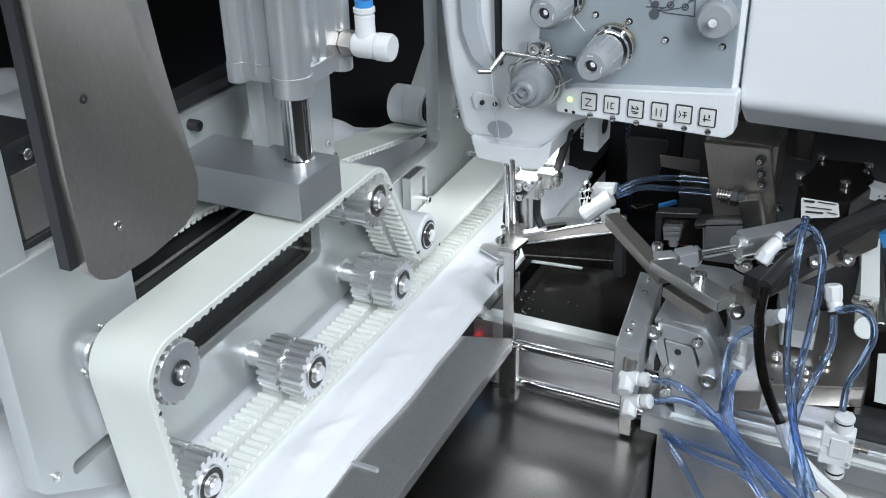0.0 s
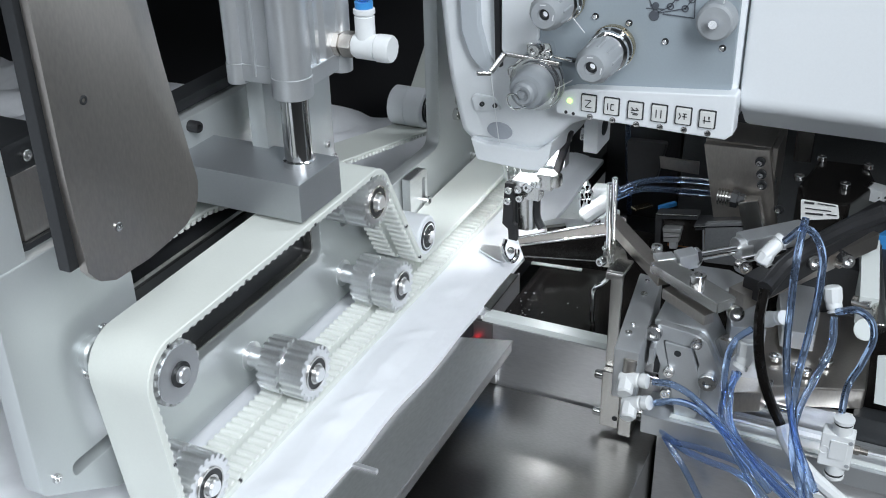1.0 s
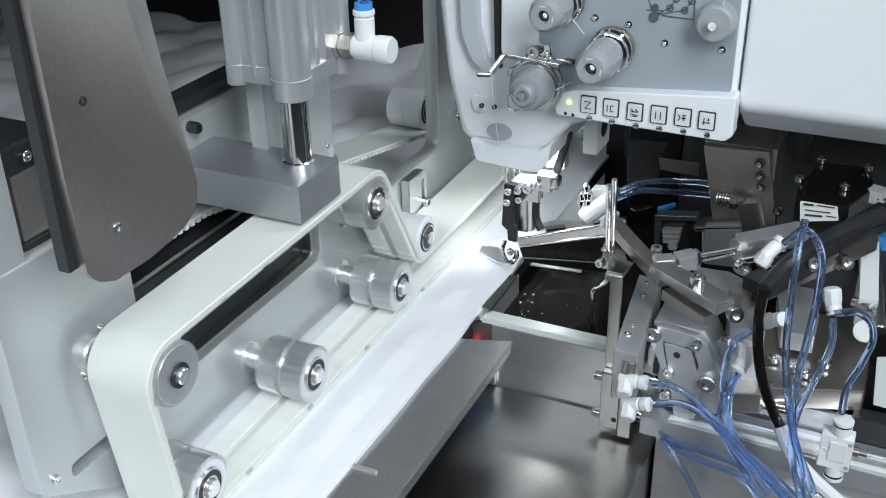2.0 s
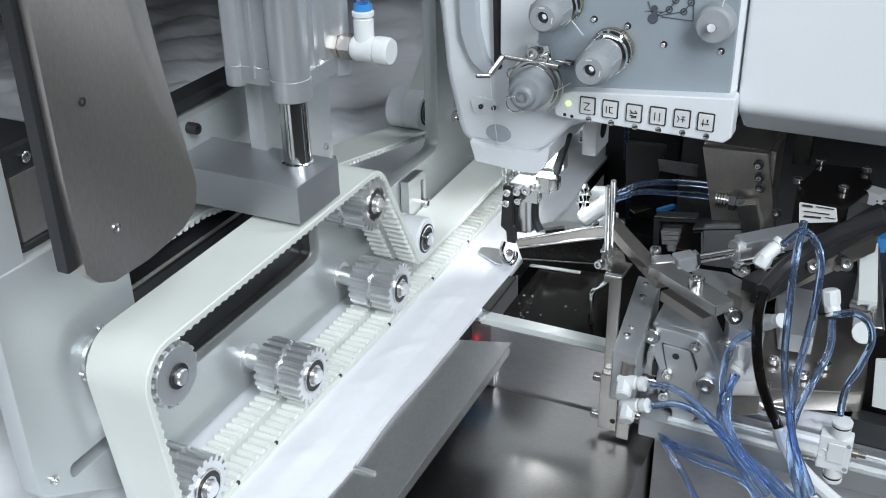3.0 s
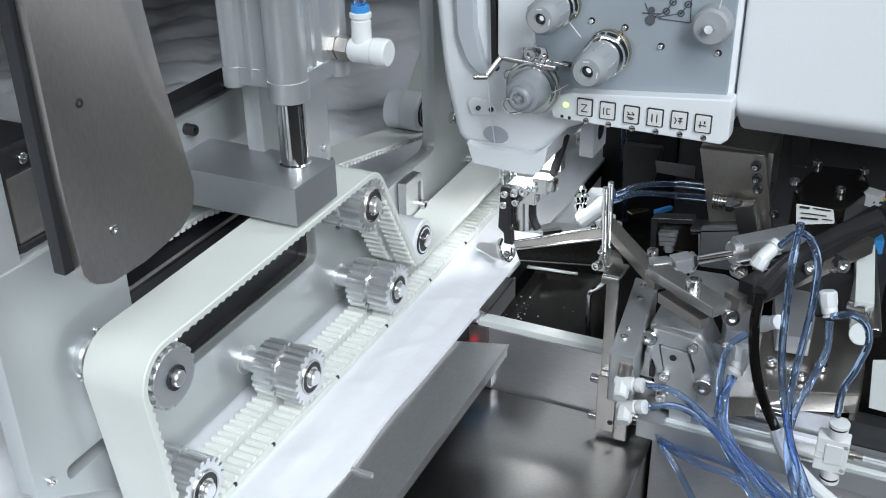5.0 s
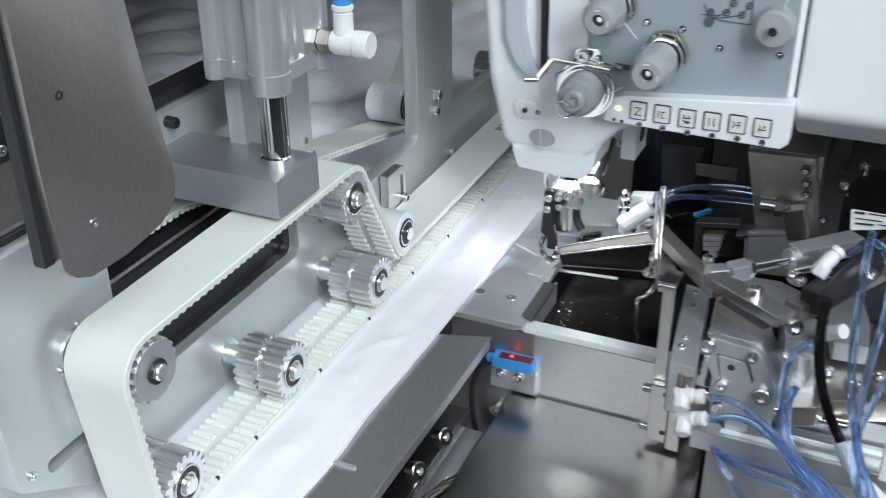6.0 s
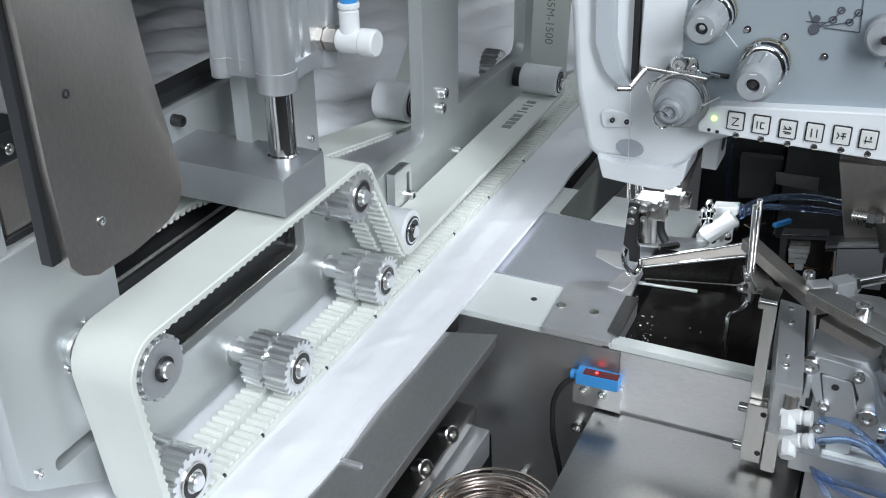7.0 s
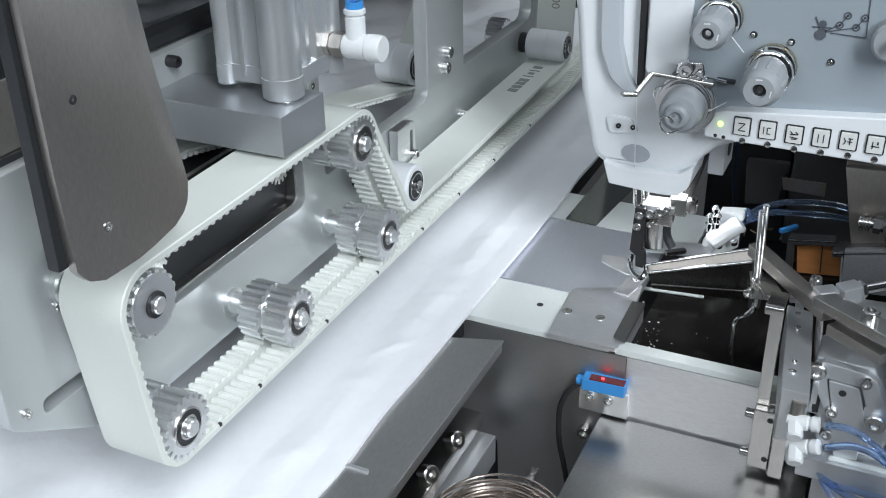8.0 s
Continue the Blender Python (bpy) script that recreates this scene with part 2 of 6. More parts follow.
def bolt_bm(at, way, r=0.003, h=0.003, seg=18):
    """A socket-head screw: a turned head with a sunk hexagon."""
    at, way = Vector(at), Vector(way).normalized()
    bm = bmesh.new()
    m, _ = axis_matrix(at, at + way)
    prof = [(0, r), (h * 0.85, r), (h, r * 0.88), (h, r * 0.52), (h * 0.45, r * 0.48)]
    rings = []
    for a, q in prof:
        n = seg
        rings.append([bm.verts.new(m @ Vector((q * math.cos(2 * math.pi * i / n), q * math.sin(2 * math.pi * i / n), a))) for i in range(n)])
    for r0, r1 in zip(rings, rings[1:]):
        for i in range(seg):
            j = (i + 1) % seg
            bm.faces.new((r0[i], r0[j], r1[j], r1[i]))
    bm.faces.new(rings[0][::-1])
    bm.faces.new(rings[-1])
    return bm


def screw(parent, at, way, r=0.003, h=0.003, mat=None, name="screw"):
    return part(name, bolt_bm(at, way, r, h), mat or SCREW_STEEL, parent, at=at)

# ================= setting =================
floor = solid("floor", box(-3.2, 3.2, -3.2, 3.2, -0.95, -0.90, 0), CONCRETE, "grey concrete hall floor under the machines", "floor", (0, 0, -0.9), kind="structure")
ceiling = solid("ceiling", box(-3.2, 3.2, -3.2, 3.2, 2.7, 2.75, 0), WALLP, "plain grey hall ceiling above the machines", "ceiling", (0, 0, 2.7), kind="structure")
for nm, b in (("wall_north", (-3.2, 3.2, 3.2, 3.3)), ("wall_south", (-3.2, 3.2, -3.3, -3.2)), ("wall_east", (3.2, 3.3, -3.2, 3.2)), ("wall_west", (-3.3, -3.2, -3.2, 3.2))):
    solid(nm, box(b[0], b[1], b[2], b[3], -0.9, 2.7, 0), WALLP, "plain grey hall wall behind the machines", "wall", ((b[0] + b[1]) / 2, (b[2] + b[3]) / 2, -0.9), kind="structure")

# ================= the lifting belt conveyor =================
FEED_END = 0.420      # how far the belt and quilt run in all
BELT_X0, BELT_X1 = -0.282, -0.2512
BELT_XM = -0.267
BELT_T = 0.0034      # backing and cover
RP = 0.0142      # pitch radius of the toothed pulleys
A_C, B_C, C_C, D_C, E_C, F_C = (0.2678, 0.0832), (0.2755, 0.0180), (0.3650, 0.0208), (0.4604, 0.0210), (0.4368, 0.0856), (0.4976, 0.0356)
G_C, T_C, R_C = (0.900, 0.0180), (0.822, 0.330), (0.770, 0.0400)

conveyor = thing("belt_conveyor", (-0.29, 0.45, 0.004), "pale grey belt conveyor head pressing a white quilt", "conveyor")


def oriented_loop(wheels, step=0.001):
    """Points (y, z, heading) along a belt round oriented wheels (y, z, r, sign)."""
    k = len(wheels)
    legs = []
    for i in range(k):
        (y1, z1, r1, s1), (y2, z2, r2, s2) = wheels[i], wheels[(i + 1) % k]
        dy, dz = y2 - y1, z2 - z1
        length = math.hypot(dy, dz)
        na = math.atan2(dz, dy) + math.acos((s2 * r2 - s1 * r1) / length)
        n = (math.cos(na), math.sin(na))
        legs.append(((y1 - s1 * r1 * n[0], z1 - s1 * r1 * n[1]), (y2 - s2 * r2 * n[0], z2 - s2 * r2 * n[1]), na - math.pi / 2))
    pts = []
    for i in range(k):
        p, q, h = legs[i]
        length = math.hypot(q[0] - p[0], q[1] - p[1])
        m = max(2, int(length / 0.01))
        for j in range(m):
            pts.append((p[0] + (q[0] - p[0]) * j / m, p[1] + (q[1] - p[1]) * j / m, h))
        y, z, r, s = wheels[(i + 1) % k]
        turn = (legs[(i + 1) % k][2] - h) % (2 * math.pi)
        if s < 0:
            turn -= 2 * math.pi
        m = max(3, int(abs(turn) / radians(8)))
        for j in range(m):
            a = h + turn * j / m
            pts.append((y + s * r * math.sin(a), z - s * r * math.cos(a), a))
    return pts


def path_lookup(pts):
    acc = [0.0]
    for p, q in zip(pts, pts[1:] + pts[:1]):
        acc.append(acc[-1] + math.hypot(q[0] - p[0], q[1] - p[1]))
    total = acc[-1]
    arr = np.array(acc)

    def at(s):
        s = s % total
        i = min(int(np.searchsorted(arr, s, side="right")) - 1, len(pts) - 1)
        p, q = pts[i], pts[(i + 1) % len(pts)]
        w = (s - acc[i]) / max(1e-9, acc[i + 1] - acc[i])
        dh = (q[2] - p[2] + math.pi) % (2 * math.pi) - math.pi
        return p[0] + (q[0] - p[0]) * w, p[1] + (q[1] - p[1]) * w, p[2] + dh * w
    return at, total


def band_bm(pts, x0, x1, thick):
    """The smooth backing of a belt, its inner side a little towards the wheels."""
    bm = bmesh.new()
    rows = []
    e = 0.0005
    for y, z, h in pts:
        ny, nz = -math.sin(h), math.cos(h)
        o, i = -thick, 0.0
        rows.append([bm.verts.new((x, y + ny * d, z + nz * d)) for x, d in ((x0 + e, i), (x1 - e, i), (x1, i - e), (x1, o + e), (x1 - e, o), (x0 + e, o), (x0, o + e), (x0, i - e))])
    k = len(rows)
    for i in range(k):
        a, b = rows[i], rows[(i + 1) % k]
        for j in range(8):
            bm.faces.new((a[j], b[j], b[(j + 1) % 8], a[(j + 1) % 8]))
    bmesh.ops.recalc_face_normals(bm, faces=bm.faces)
    return bm


belt_wheels = [(*B_C, RP, 1), (*G_C, RP, 1), (*T_C, RP, 1), (*R_C, 0.0143, -1), (*F_C, 0.0145, -1), (*E_C, RP, 1), (*A_C, RP, 1)]
belt_pts = oriented_loop(belt_wheels)
belt_at, belt_len = path_lookup(belt_pts)
drive_belt = part("drive_belt", band_bm(belt_pts, BELT_X0, BELT_X1, BELT_T), BELT, conveyor, "smooth pale toothed belt")

# printed type on the belt's smooth side


def belt_text(body, s, size, flip, gap=BELT_T + 0.0003):
    cu = bpy.data.curves.new("belt_print", "FONT")
    cu.body, cu.size, cu.align_x, cu.align_y = body, size, "CENTER", "CENTER"
    ob = new("tmp_text", cu)
    me = bpy.data.meshes.new_from_object(ob.evaluated_get(bpy.context.evaluated_depsgraph_get()))
    bpy.data.objects.remove(ob)
    y, z, h = belt_at(s)
    ny, nz = -math.sin(h), math.cos(h)
    o = Vector((BELT_XM, y - ny * gap, z - nz * gap))
    u = Vector((0, math.cos(h), math.sin(h))) * (-1 if flip else 1)
    w = Vector((0, -ny, -nz))
    v = w.cross(u)
    m = Matrix((u, v, w)).transposed().to_4x4()
    m.translation = o
    bm = bmesh.new()
    bm.from_mesh(me)
    bmesh.ops.transform(bm, matrix=m, verts=bm.verts)
    return part("belt_print", bm, FADED_INK, drive_belt, "black printed belt type")


def nearest_s(y, z):
    return min((belt_at(s * 0.002) + (s * 0.002,) for s in range(int(belt_len / 0.002))), key=lambda q: (q[0] - y) ** 2 + (q[1] - z) ** 2)[3]


belt_text("30S5M-1500", nearest_s(0.783, 0.090), 0.0095, False)
bars = bmesh.new()
for y0, y1, w in ((0.690, 0.696, 0.0075), (0.698, 0.704, 0.0075), (0.706, 0.7115, 0.0075), (0.7135, 0.719, 0.0075), (0.7245, 0.7260, 0.0085), (0.7300, 0.7340, 0.0050), (0.7380, 0.7395, 0.0085), (0.7440, 0.7490, 0.0075)):
    z = R_C[1] - 0.0143 + BELT_T + 0.0003 + (F_C[1] - 0.0145 - R_C[1] + 0.0143) * (R_C[0] - (y0 + y1) / 2) / (R_C[0] - F_C[0])
    add_box(bars, BELT_XM - w / 2, BELT_XM + w / 2, y0, y1, z - 0.0003, z, 0)
part("belt_print", bars, FADED_INK, drive_belt, "faded black printed characters")

tooth_bm = bmesh.new()
for cx in (-0.0083, 0.0083):
    prof = [(-0.0014, -0.0002), (-0.0012, 0.0014), (-0.0007, 0.0019), (0.0007, 0.0019), (0.0012, 0.0014), (0.0014, -0.0002)]
    va = [tooth_bm.verts.new((cx - 0.0058, y, z)) for y, z in prof]
    vb = [tooth_bm.verts.new((cx + 0.0058, y, z)) for y, z in prof]
    for i in range(len(prof)):
        j = (i + 1) % len(prof)
        tooth_bm.faces.new((va[i], vb[i], vb[j], va[j]))
    tooth_bm.faces.new(va)
    tooth_bm.faces.new(vb[::-1])
bmesh.ops.recalc_face_normals(tooth_bm, faces=tooth_bm.faces)
tooth_me = bpy.data.meshes.new("tooth")
tooth_bm.to_mesh(tooth_me)
tooth_bm.free()
tooth_me.materials.append(TOOTH)
teeth = []
tooth_count = int(belt_len / 0.005)
tooth_pitch = belt_len / tooth_count
base_v = ORIGIN[drive_belt.name]


def tooth_pose(s):
    y, z, h = belt_at(s)
    return pose(BELT_XM - base_v[0], y - base_v[1], z - base_v[2], math.degrees(h))


for i in range(tooth_count):
    ob = new("tooth", tooth_me)
    ob.parent = drive_belt
    ob.matrix_basis = tooth_pose(i * tooth_pitch)
    teeth.append((ob, i * tooth_pitch))


# small black wear marks along the belt's outer edge
mark_bm = bmesh.new()
add_box(mark_bm, 0.0146, 0.0160, -0.0008, 0.0008, -0.0014, 0.0003, 0.0002)
mark_me = bpy.data.meshes.new("belt_mark")
mark_bm.to_mesh(mark_me)
mark_bm.free()
mark_me.materials.append(INK)
for y in (0.2977, 0.3298, 0.3916, 0.4470, 0.5050, 0.5600, 0.6200, 0.6900):
    ob = new("belt_mark", mark_me)
    ob.parent = drive_belt
    s0 = nearest_s(y, B_C[1] - RP) - FEED_END
    ob.matrix_basis = tooth_pose(s0)
    teeth.append((ob, s0))


def gear_bm(y, z, spans, r_out, n_teeth, neck):
    """Toothed drum along x. spans: (x0, x1) of the toothed stretches."""
    bm = bmesh.new()
    depth = 0.0023
    for x0, x1 in spans:
        prof = []
        for k in range(n_teeth):
            a0 = 2 * math.pi * k / n_teeth
            w = 2 * math.pi / n_teeth
            for f, r in ((0.0, r_out - depth), (0.30, r_out - depth), (0.40, r_out - 0.0003), (0.46, r_out), (0.84, r_out), (0.90, r_out - 0.0003)):
                prof.append((r * math.cos(a0 + f * w), r * math.sin(a0 + f * w)))
        va = [bm.verts.new((x0, y + p[0], z + p[1])) for p in prof]
        vb = [bm.verts.new((x1, y + p[0], z + p[1])) for p in prof]
        n = len(prof)
        for i in range(n):
            j = (i + 1) % n
            bm.faces.new((va[i], va[j], vb[j], vb[i]))
        bm.faces.new(va[::-1])
        bm.faces.new(vb)
    x0, x1 = min(s[0] for s in spans), max(s[1] for s in spans)
    add_rod(bm, (x0 + 0.001, y, z), (x1 - 0.001, y, z), neck, 24)
    bmesh.ops.recalc_face_normals(bm, faces=bm.faces)
    return bm


pulleys = []


def pulley(yz, n=20, r=0.0147, bearing=True, back=-0.2770, label=""):
    y, z = yz
    spans = [(back, -0.2655), (-0.2630, -0.2505)]
    g = part("pulley", gear_bm(y, z, spans, r, n, r - 0.004), ALU_BRIGHT, conveyor, label or "machined aluminium toothed pulley", at=(-0.267, y, z))
    if bearing:
        part("bearing", ring((-0.2508, y, z), (-0.2501, y, z), 0.0040, 0.0086), DARK, g, "dark sealed ball bearing")
        part("bearing_ring", ring((-0.2508, y, z), (-0.2498, y, z), 0.0082, 0.0091), STEEL, g)
        part("inner_ring", ring((-0.2508, y, z), (-0.2497, y, z), 0.0044, 0.0056), STEEL, g)
        part("shaft_end", turned((-0.2508, y, z), (-0.24, y, z), [(0, 0.0041), (0.0030, 0.0041), (0.0038, 0.0034)]), ALU_BRIGHT, g, "plain turned shaft end")
    else:
        part("face_disc", turned((-0.2506, y, z), (-0.24, y, z), [(0, r - 0.0014), (0.0006, r - 0.0014), (0.0008, r - 0.0018)], 40), ALU, g, "flat blasted aluminium face")
        part("circlip", ring((-0.2497, y, z), (-0.2487, y, z), 0.0036, 0.0055), DARK, g, "black circlip")
        part("shaft_end", turned((-0.2500, y, z), (-0.24, y, z), [(0, 0.0036), (0.0028, 0.0036), (0.0034, 0.0030)]), ALU_BRIGHT, g, "polished shaft end")
    pulleys.append((g, 1))
    return g


pulley(A_C, n=18, r=0.0140, bearing=False, label="blunt aluminium end pulley with black circlip")
for c in (B_C, C_C, D_C, E_C):
    pulley(c)
for c in (B_C, C_C, D_C):
    part("stub_shaft", turned((-0.291, *c), (-0.28, *c), [(0, 0.0080), (0.002, 0.0080), (0.0025, 0.0055), (0.015, 0.0055)]), ALU_BRIGHT, conveyor)


def roller(yz, x0, x1, r, s, parent, mat=None, label="white nylon guide roller"):
    y, z = yz
    w = x1 - x0
    g = part("roller", turned((x0, y, z), (x1, y, z), [(0, r * 0.8), (0, r - 0.0012), (0.0012, r), (w / 2 - 0.0004, r), (w / 2, r - 0.0004), (w / 2 + 0.0004, r), (w - 0.0012, r), (w, r - 0.0012), (w, r * 0.8)], 36), mat or ROLLER, parent, label, at=((x0 + x1) / 2, y, z))
    part("bearing", ring((x1 - 0.001, y, z), (x1 + 0.0006, y, z), 0.0042, r * 0.72), DARK, g, "dark sealed ball bearing")
    part("bearing_ring", ring((x1 - 0.0008, y, z), (x1 + 0.0009, y, z), r * 0.56, r * 0.64), CHROME, g)
    part("shaft_end", rod((x1 - 0.001, y, z), (x1 + 0.003, y, z), 0.0040), CHROME, g)
    pulleys.append((g, s))
    return g


roller(F_C, -0.283, -0.2515, 0.0125, -1, conveyor)
roller(R_C, -0.283, -0.2515, 0.0122, -1, conveyor)
for c in (F_C, R_C):
    part("stub_shaft", rod((-0.292, *c), (-0.2825, *c), 0.008), DARK, conveyor)

# side plate with its windows
front_outline = rounded([(0.222, 0.140), (0.222, 0.041), (0.229, 0.036), (0.262, 0.0150), (0.300, 0.0045), (0.850, 0.0045), (0.850, 0.60),
                         (0.790, 0.60), (0.790, 0.0545), (0.655, 0.0560), (0.655, 0.60), (0.5965, 0.60), (0.5965, 0.0500), (0.462, 0.0500),
                         (0.462, 0.60), (0.400, 0.60), (0.400, 0.086), (0.2925, 0.086), (0.2925, 0.140)],
                        [0.002, 0.006, 0.004, 0.01, 0.004, 0, 0, 0, 0.012, 0.002, 0, 0, 0.010, 0.004, 0, 0, 0.002, 0.001, 0.001])
side_window = rounded([(0.296, 0.0425), (0.4395, 0.0425), (0.4395, 0.0830), (0.296, 0.0830)], [0.002, 0.007, 0.007, 0.002])
side_slot = rounded([(0.2395, 0.0375), (0.275, 0.0375), (0.275, 0.0440), (0.2395, 0.0440)], 0.003)
part("side_plate", plate_x([front_outline, side_window, side_slot], -0.295, 0.010, 0.0006), CONV_PLATE, conveyor, "pale painted side plate with cut windows")
for y, z in ((0.2705, 0.0935), (0.2570, 0.0790), (0.2303, 0.0442)):
    screw(conveyor, (-0.290, y, z), (1, 0, 0), 0.0022, 0.0016)
part("boss", turned((-0.290, 0.262, 0.0865), (-0.28, 0.262, 0.0865), [(0, 0.0080), (0.003, 0.0080), (0.004, 0.0070)]), CONV_PLATE, conveyor)
for y, z in ((0.6505, 0.0200), (0.6259, 0.0741), (0.6215, 0.0645)):
    screw(conveyor, (-0.290, y, z), (1, 0, 0), 0.0042, 0.004)
screw(conveyor, (-0.290, 0.4600, 0.0960), (1, 0, 0), 0.002, 0.0015)
screw(conveyor, (-0.290, 0.4535, 0.1060), (1, 0, 0), 0.002, 0.0015)
# slotted tension bracket beside the pressing roller
part("tension_bracket", plate_x([rounded([(0.537, 0.016), (0.562, 0.016), (0.562, 0.050), (0.537, 0.050)], [0.001, 0.001, 0.006, 0.001]),
                                 rounded([(0.5545, 0.020), (0.5585, 0.020), (0.5585, 0.044), (0.5545, 0.044)], 0.0018)], -0.286, 0.006), ALU_BRIGHT, conveyor, "slotted steel tension bracket")
screw(conveyor, (-0.283, 0.5565, 0.0275), (1, 0, 0), 0.0035, 0.004)
# dark guide rails seen through the window and above the belt
part("guide_rail", box(-0.345, -0.302, 0.285, 0.470, 0.020, 0.0770, 0.001), DARK, conveyor, "black anodised guide rail")
part("rail_bar", box(-0.3215, -0.3185, 0.2930, 0.470, 0.0770, 0.0790, 0.0004), STEEL, conveyor)
part("rail_back", box(-0.352, -0.3455, 0.285, 0.470, 0.020, 0.0835, 0.001), RUBBER, conveyor)
part("window_lining", plate_x([rounded([(0.294, 0.0405), (0.4415, 0.0405), (0.4415, 0.0845), (0.294, 0.0845)], 0.006), rounded([(0.297, 0.0435), (0.4385, 0.0435), (0.4385, 0.0815), (0.297, 0.0815)], 0.006)], -0.2985, 0.006), STEEL, conveyor)
# gear shapes stand in for pulley teeth mirrored inside the window
part("rail_gear", gear_bm(0.318, 0.070, [(-0.3018, -0.2945)], 0.013, 20, 0.008), STEEL, conveyor)
part("rail_gear", gear_bm(0.425, 0.072, [(-0.3018, -0.2955)], 0.012, 20, 0.008), STEEL, conveyor)
# block that hangs on the piston rod
part("lift_block", box(-0.335, -0.252, 0.3675, 0.4050, 0.1045, 0.1240, 0.0008), ALU_BLOCK, conveyor, "bead-blasted aluminium lift block")
part("rear_plate", box(-0.3330, -0.3270, 0.300, 0.470, 0.1160, 0.1400, 0.0008), CONV_PLATE, conveyor)
part("rear_web", box(-0.3440, -0.3340, 0.300, 0.470, 0.0930, 0.1380, 0.0008), CONV_PLATE, conveyor)
part("rear_bar", box(-0.3480, -0.3345, 0.290, 0.470, 0.1404, 0.1465, 0.0008), DARK, conveyor)
screw(conveyor, (-0.3270, 0.3870, 0.1355), (1, 0, 0), 0.003, 0.006, RUBBER)
part("motor_box", box(-0.335, -0.291, 0.2245, 0.2420, 0.1335, 0.188, 0.001), CONV_PLATE, conveyor, "grey motor mount box")
part("motor", box(-0.328, -0.298, 0.249, 0.270, 0.1425, 0.1700, 0.001), STEEL_BROWN, conveyor, "square motor body")
for z0, z1 in ((0.1345, 0.1428), (0.1698, 0.1830)):
    part("motor_cap", box(-0.331, -0.296, 0.246, 0.2725, z0, z1, 0.003), DARK, conveyor, "black motor end cap")
screw(conveyor, (-0.296, 0.2560, 0.1765), (1, 0, 0), 0.0022, 0.002)
part("motor_arm", box(-0.45, -0.331, 0.235, 0.262, 0.150, 0.170, 0.001), STEEL_BROWN, conveyor)

# rear belt with its own roller
rear_wheels = [(0.20, 0.1050, 0.0165, 1), (0.390, 0.0665, 0.0205, -1), (0.660, 0.0490, 0.0152, 1), (0.800, 0.190, 0.0165, 1), (0.20, 0.420, 0.0165, 1)]
rear_pts = oriented_loop(rear_wheels)
rear_belt = part("rear_belt", band_bm(rear_pts, -0.358, -0.327, 0.0019), BELT, conveyor, "pale toothed rear belt")
rear_at, rear_len = path_lookup(rear_pts)
tb = bmesh.new()
for i in range(int(rear_len / 0.005)):
    y, z, h = rear_at(i * 0.005)
    add_box(tb, -0.0150, 0.0150, -0.0014, 0.0014, -0.0040, -0.0018, 0, pose(-0.3425, y, z, math.degrees(h)))
tagged(part("belt_teeth", tb, TOOTH, rear_belt), kind="stuff")
roller((0.660, 0.0490), -0.358, -0.330, 0.0147, 1, conveyor)
part("rear_pulley", gear_bm(0.838, 0.022, [(-0.345, -0.330)], 0.0147, 18, 0.010), ALU_BRIGHT, conveyor)

# ================= piston and fixed bracket above the conveyor =================
cylinder = thing("pneumatic_cylinder", (-0.277, 0.398, 0.155), "silver profiled pneumatic cylinder over the lift block", "cylinder")


ROD_X, ROD_Y = -0.2650, 0.3893
barrel_outline = rounded([(-0.2995, 0.3885), (-0.2760, 0.3885), (-0.2760, 0.3905), (-0.2600, 0.3905), (-0.2600, 0.4070), (-0.2575, 0.4090), (-0.2575, 0.4275), (-0.2995, 0.4275)], [0.004, 0.0008, 0.0008, 0.001, 0.0008, 0.0008, 0.004, 0.004])
part("barrel", plate_z([barrel_outline], 0.2680, 0.194, 0.0005), ALU, cylinder)
part("end_cap", plate_z([rounded([(-0.3000, 0.3878), (-0.2570, 0.3878), (-0.2570, 0.4282), (-0.3000, 0.4282)], 0.004)], 0.1675, 0.0085, 0.0006), ALU, cylinder)
part("corner_post", turned((ROD_X, ROD_Y, 0.1590), (ROD_X, ROD_Y, 0.4), [(0, 0.0092), (0.0006, 0.0098), (0.010, 0.0098), (0.0102, 0.0094), (0.20, 0.0094)], 36), ALU, cylinder)
part("corner_post", turned((-0.2962, 0.3905, 0.1615), (-0.2962, 0.3905, 0.4), [(0, 0.0050), (0.0005, 0.0054), (0.010, 0.0054), (0.0102, 0.0050), (0.20, 0.0050)], 24), ALU, cylinder)
part("corner_post", turned((-0.2585, 0.4240, 0.1615), (-0.2585, 0.4240, 0.4), [(0, 0.0050), (0.0005, 0.0054), (0.010, 0.0054), (0.0102, 0.0050), (0.20, 0.0050)], 24), ALU, cylinder)
part("groove_rib", box(-0.2855, -0.2835, 0.3868, 0.3890, 0.1665, 0.355, 0.0003), ALU, cylinder)
part("groove_rib", box(-0.2602, -0.2578, 0.4005, 0.4025, 0.1665, 0.355, 0.0003), ALU, cylinder)
piston_rod = thing("piston_rod", (ROD_X, ROD_Y, 0.124), "polished chrome piston rod standing on the lift block", "piston rod")
part("rod", rod((ROD_X, ROD_Y, 0.124), (ROD_X, ROD_Y, 0.255), 0.0068, 32), ROD_CHROME, piston_rod)
part("foot_collar", turned((ROD_X, ROD_Y, 0.1241), (ROD_X, ROD_Y, 0.2), [(0, 0.0078), (0.003, 0.0078), (0.0036, 0.0070)], 32), CHROME, piston_rod)

fitting = thing("elbow_fitting", (-0.262, 0.428, 0.180), "white push-in elbow fitting on the cylinder", "air fitting")
FX, FY, FZ = -0.2580, 0.4190, 0.1770
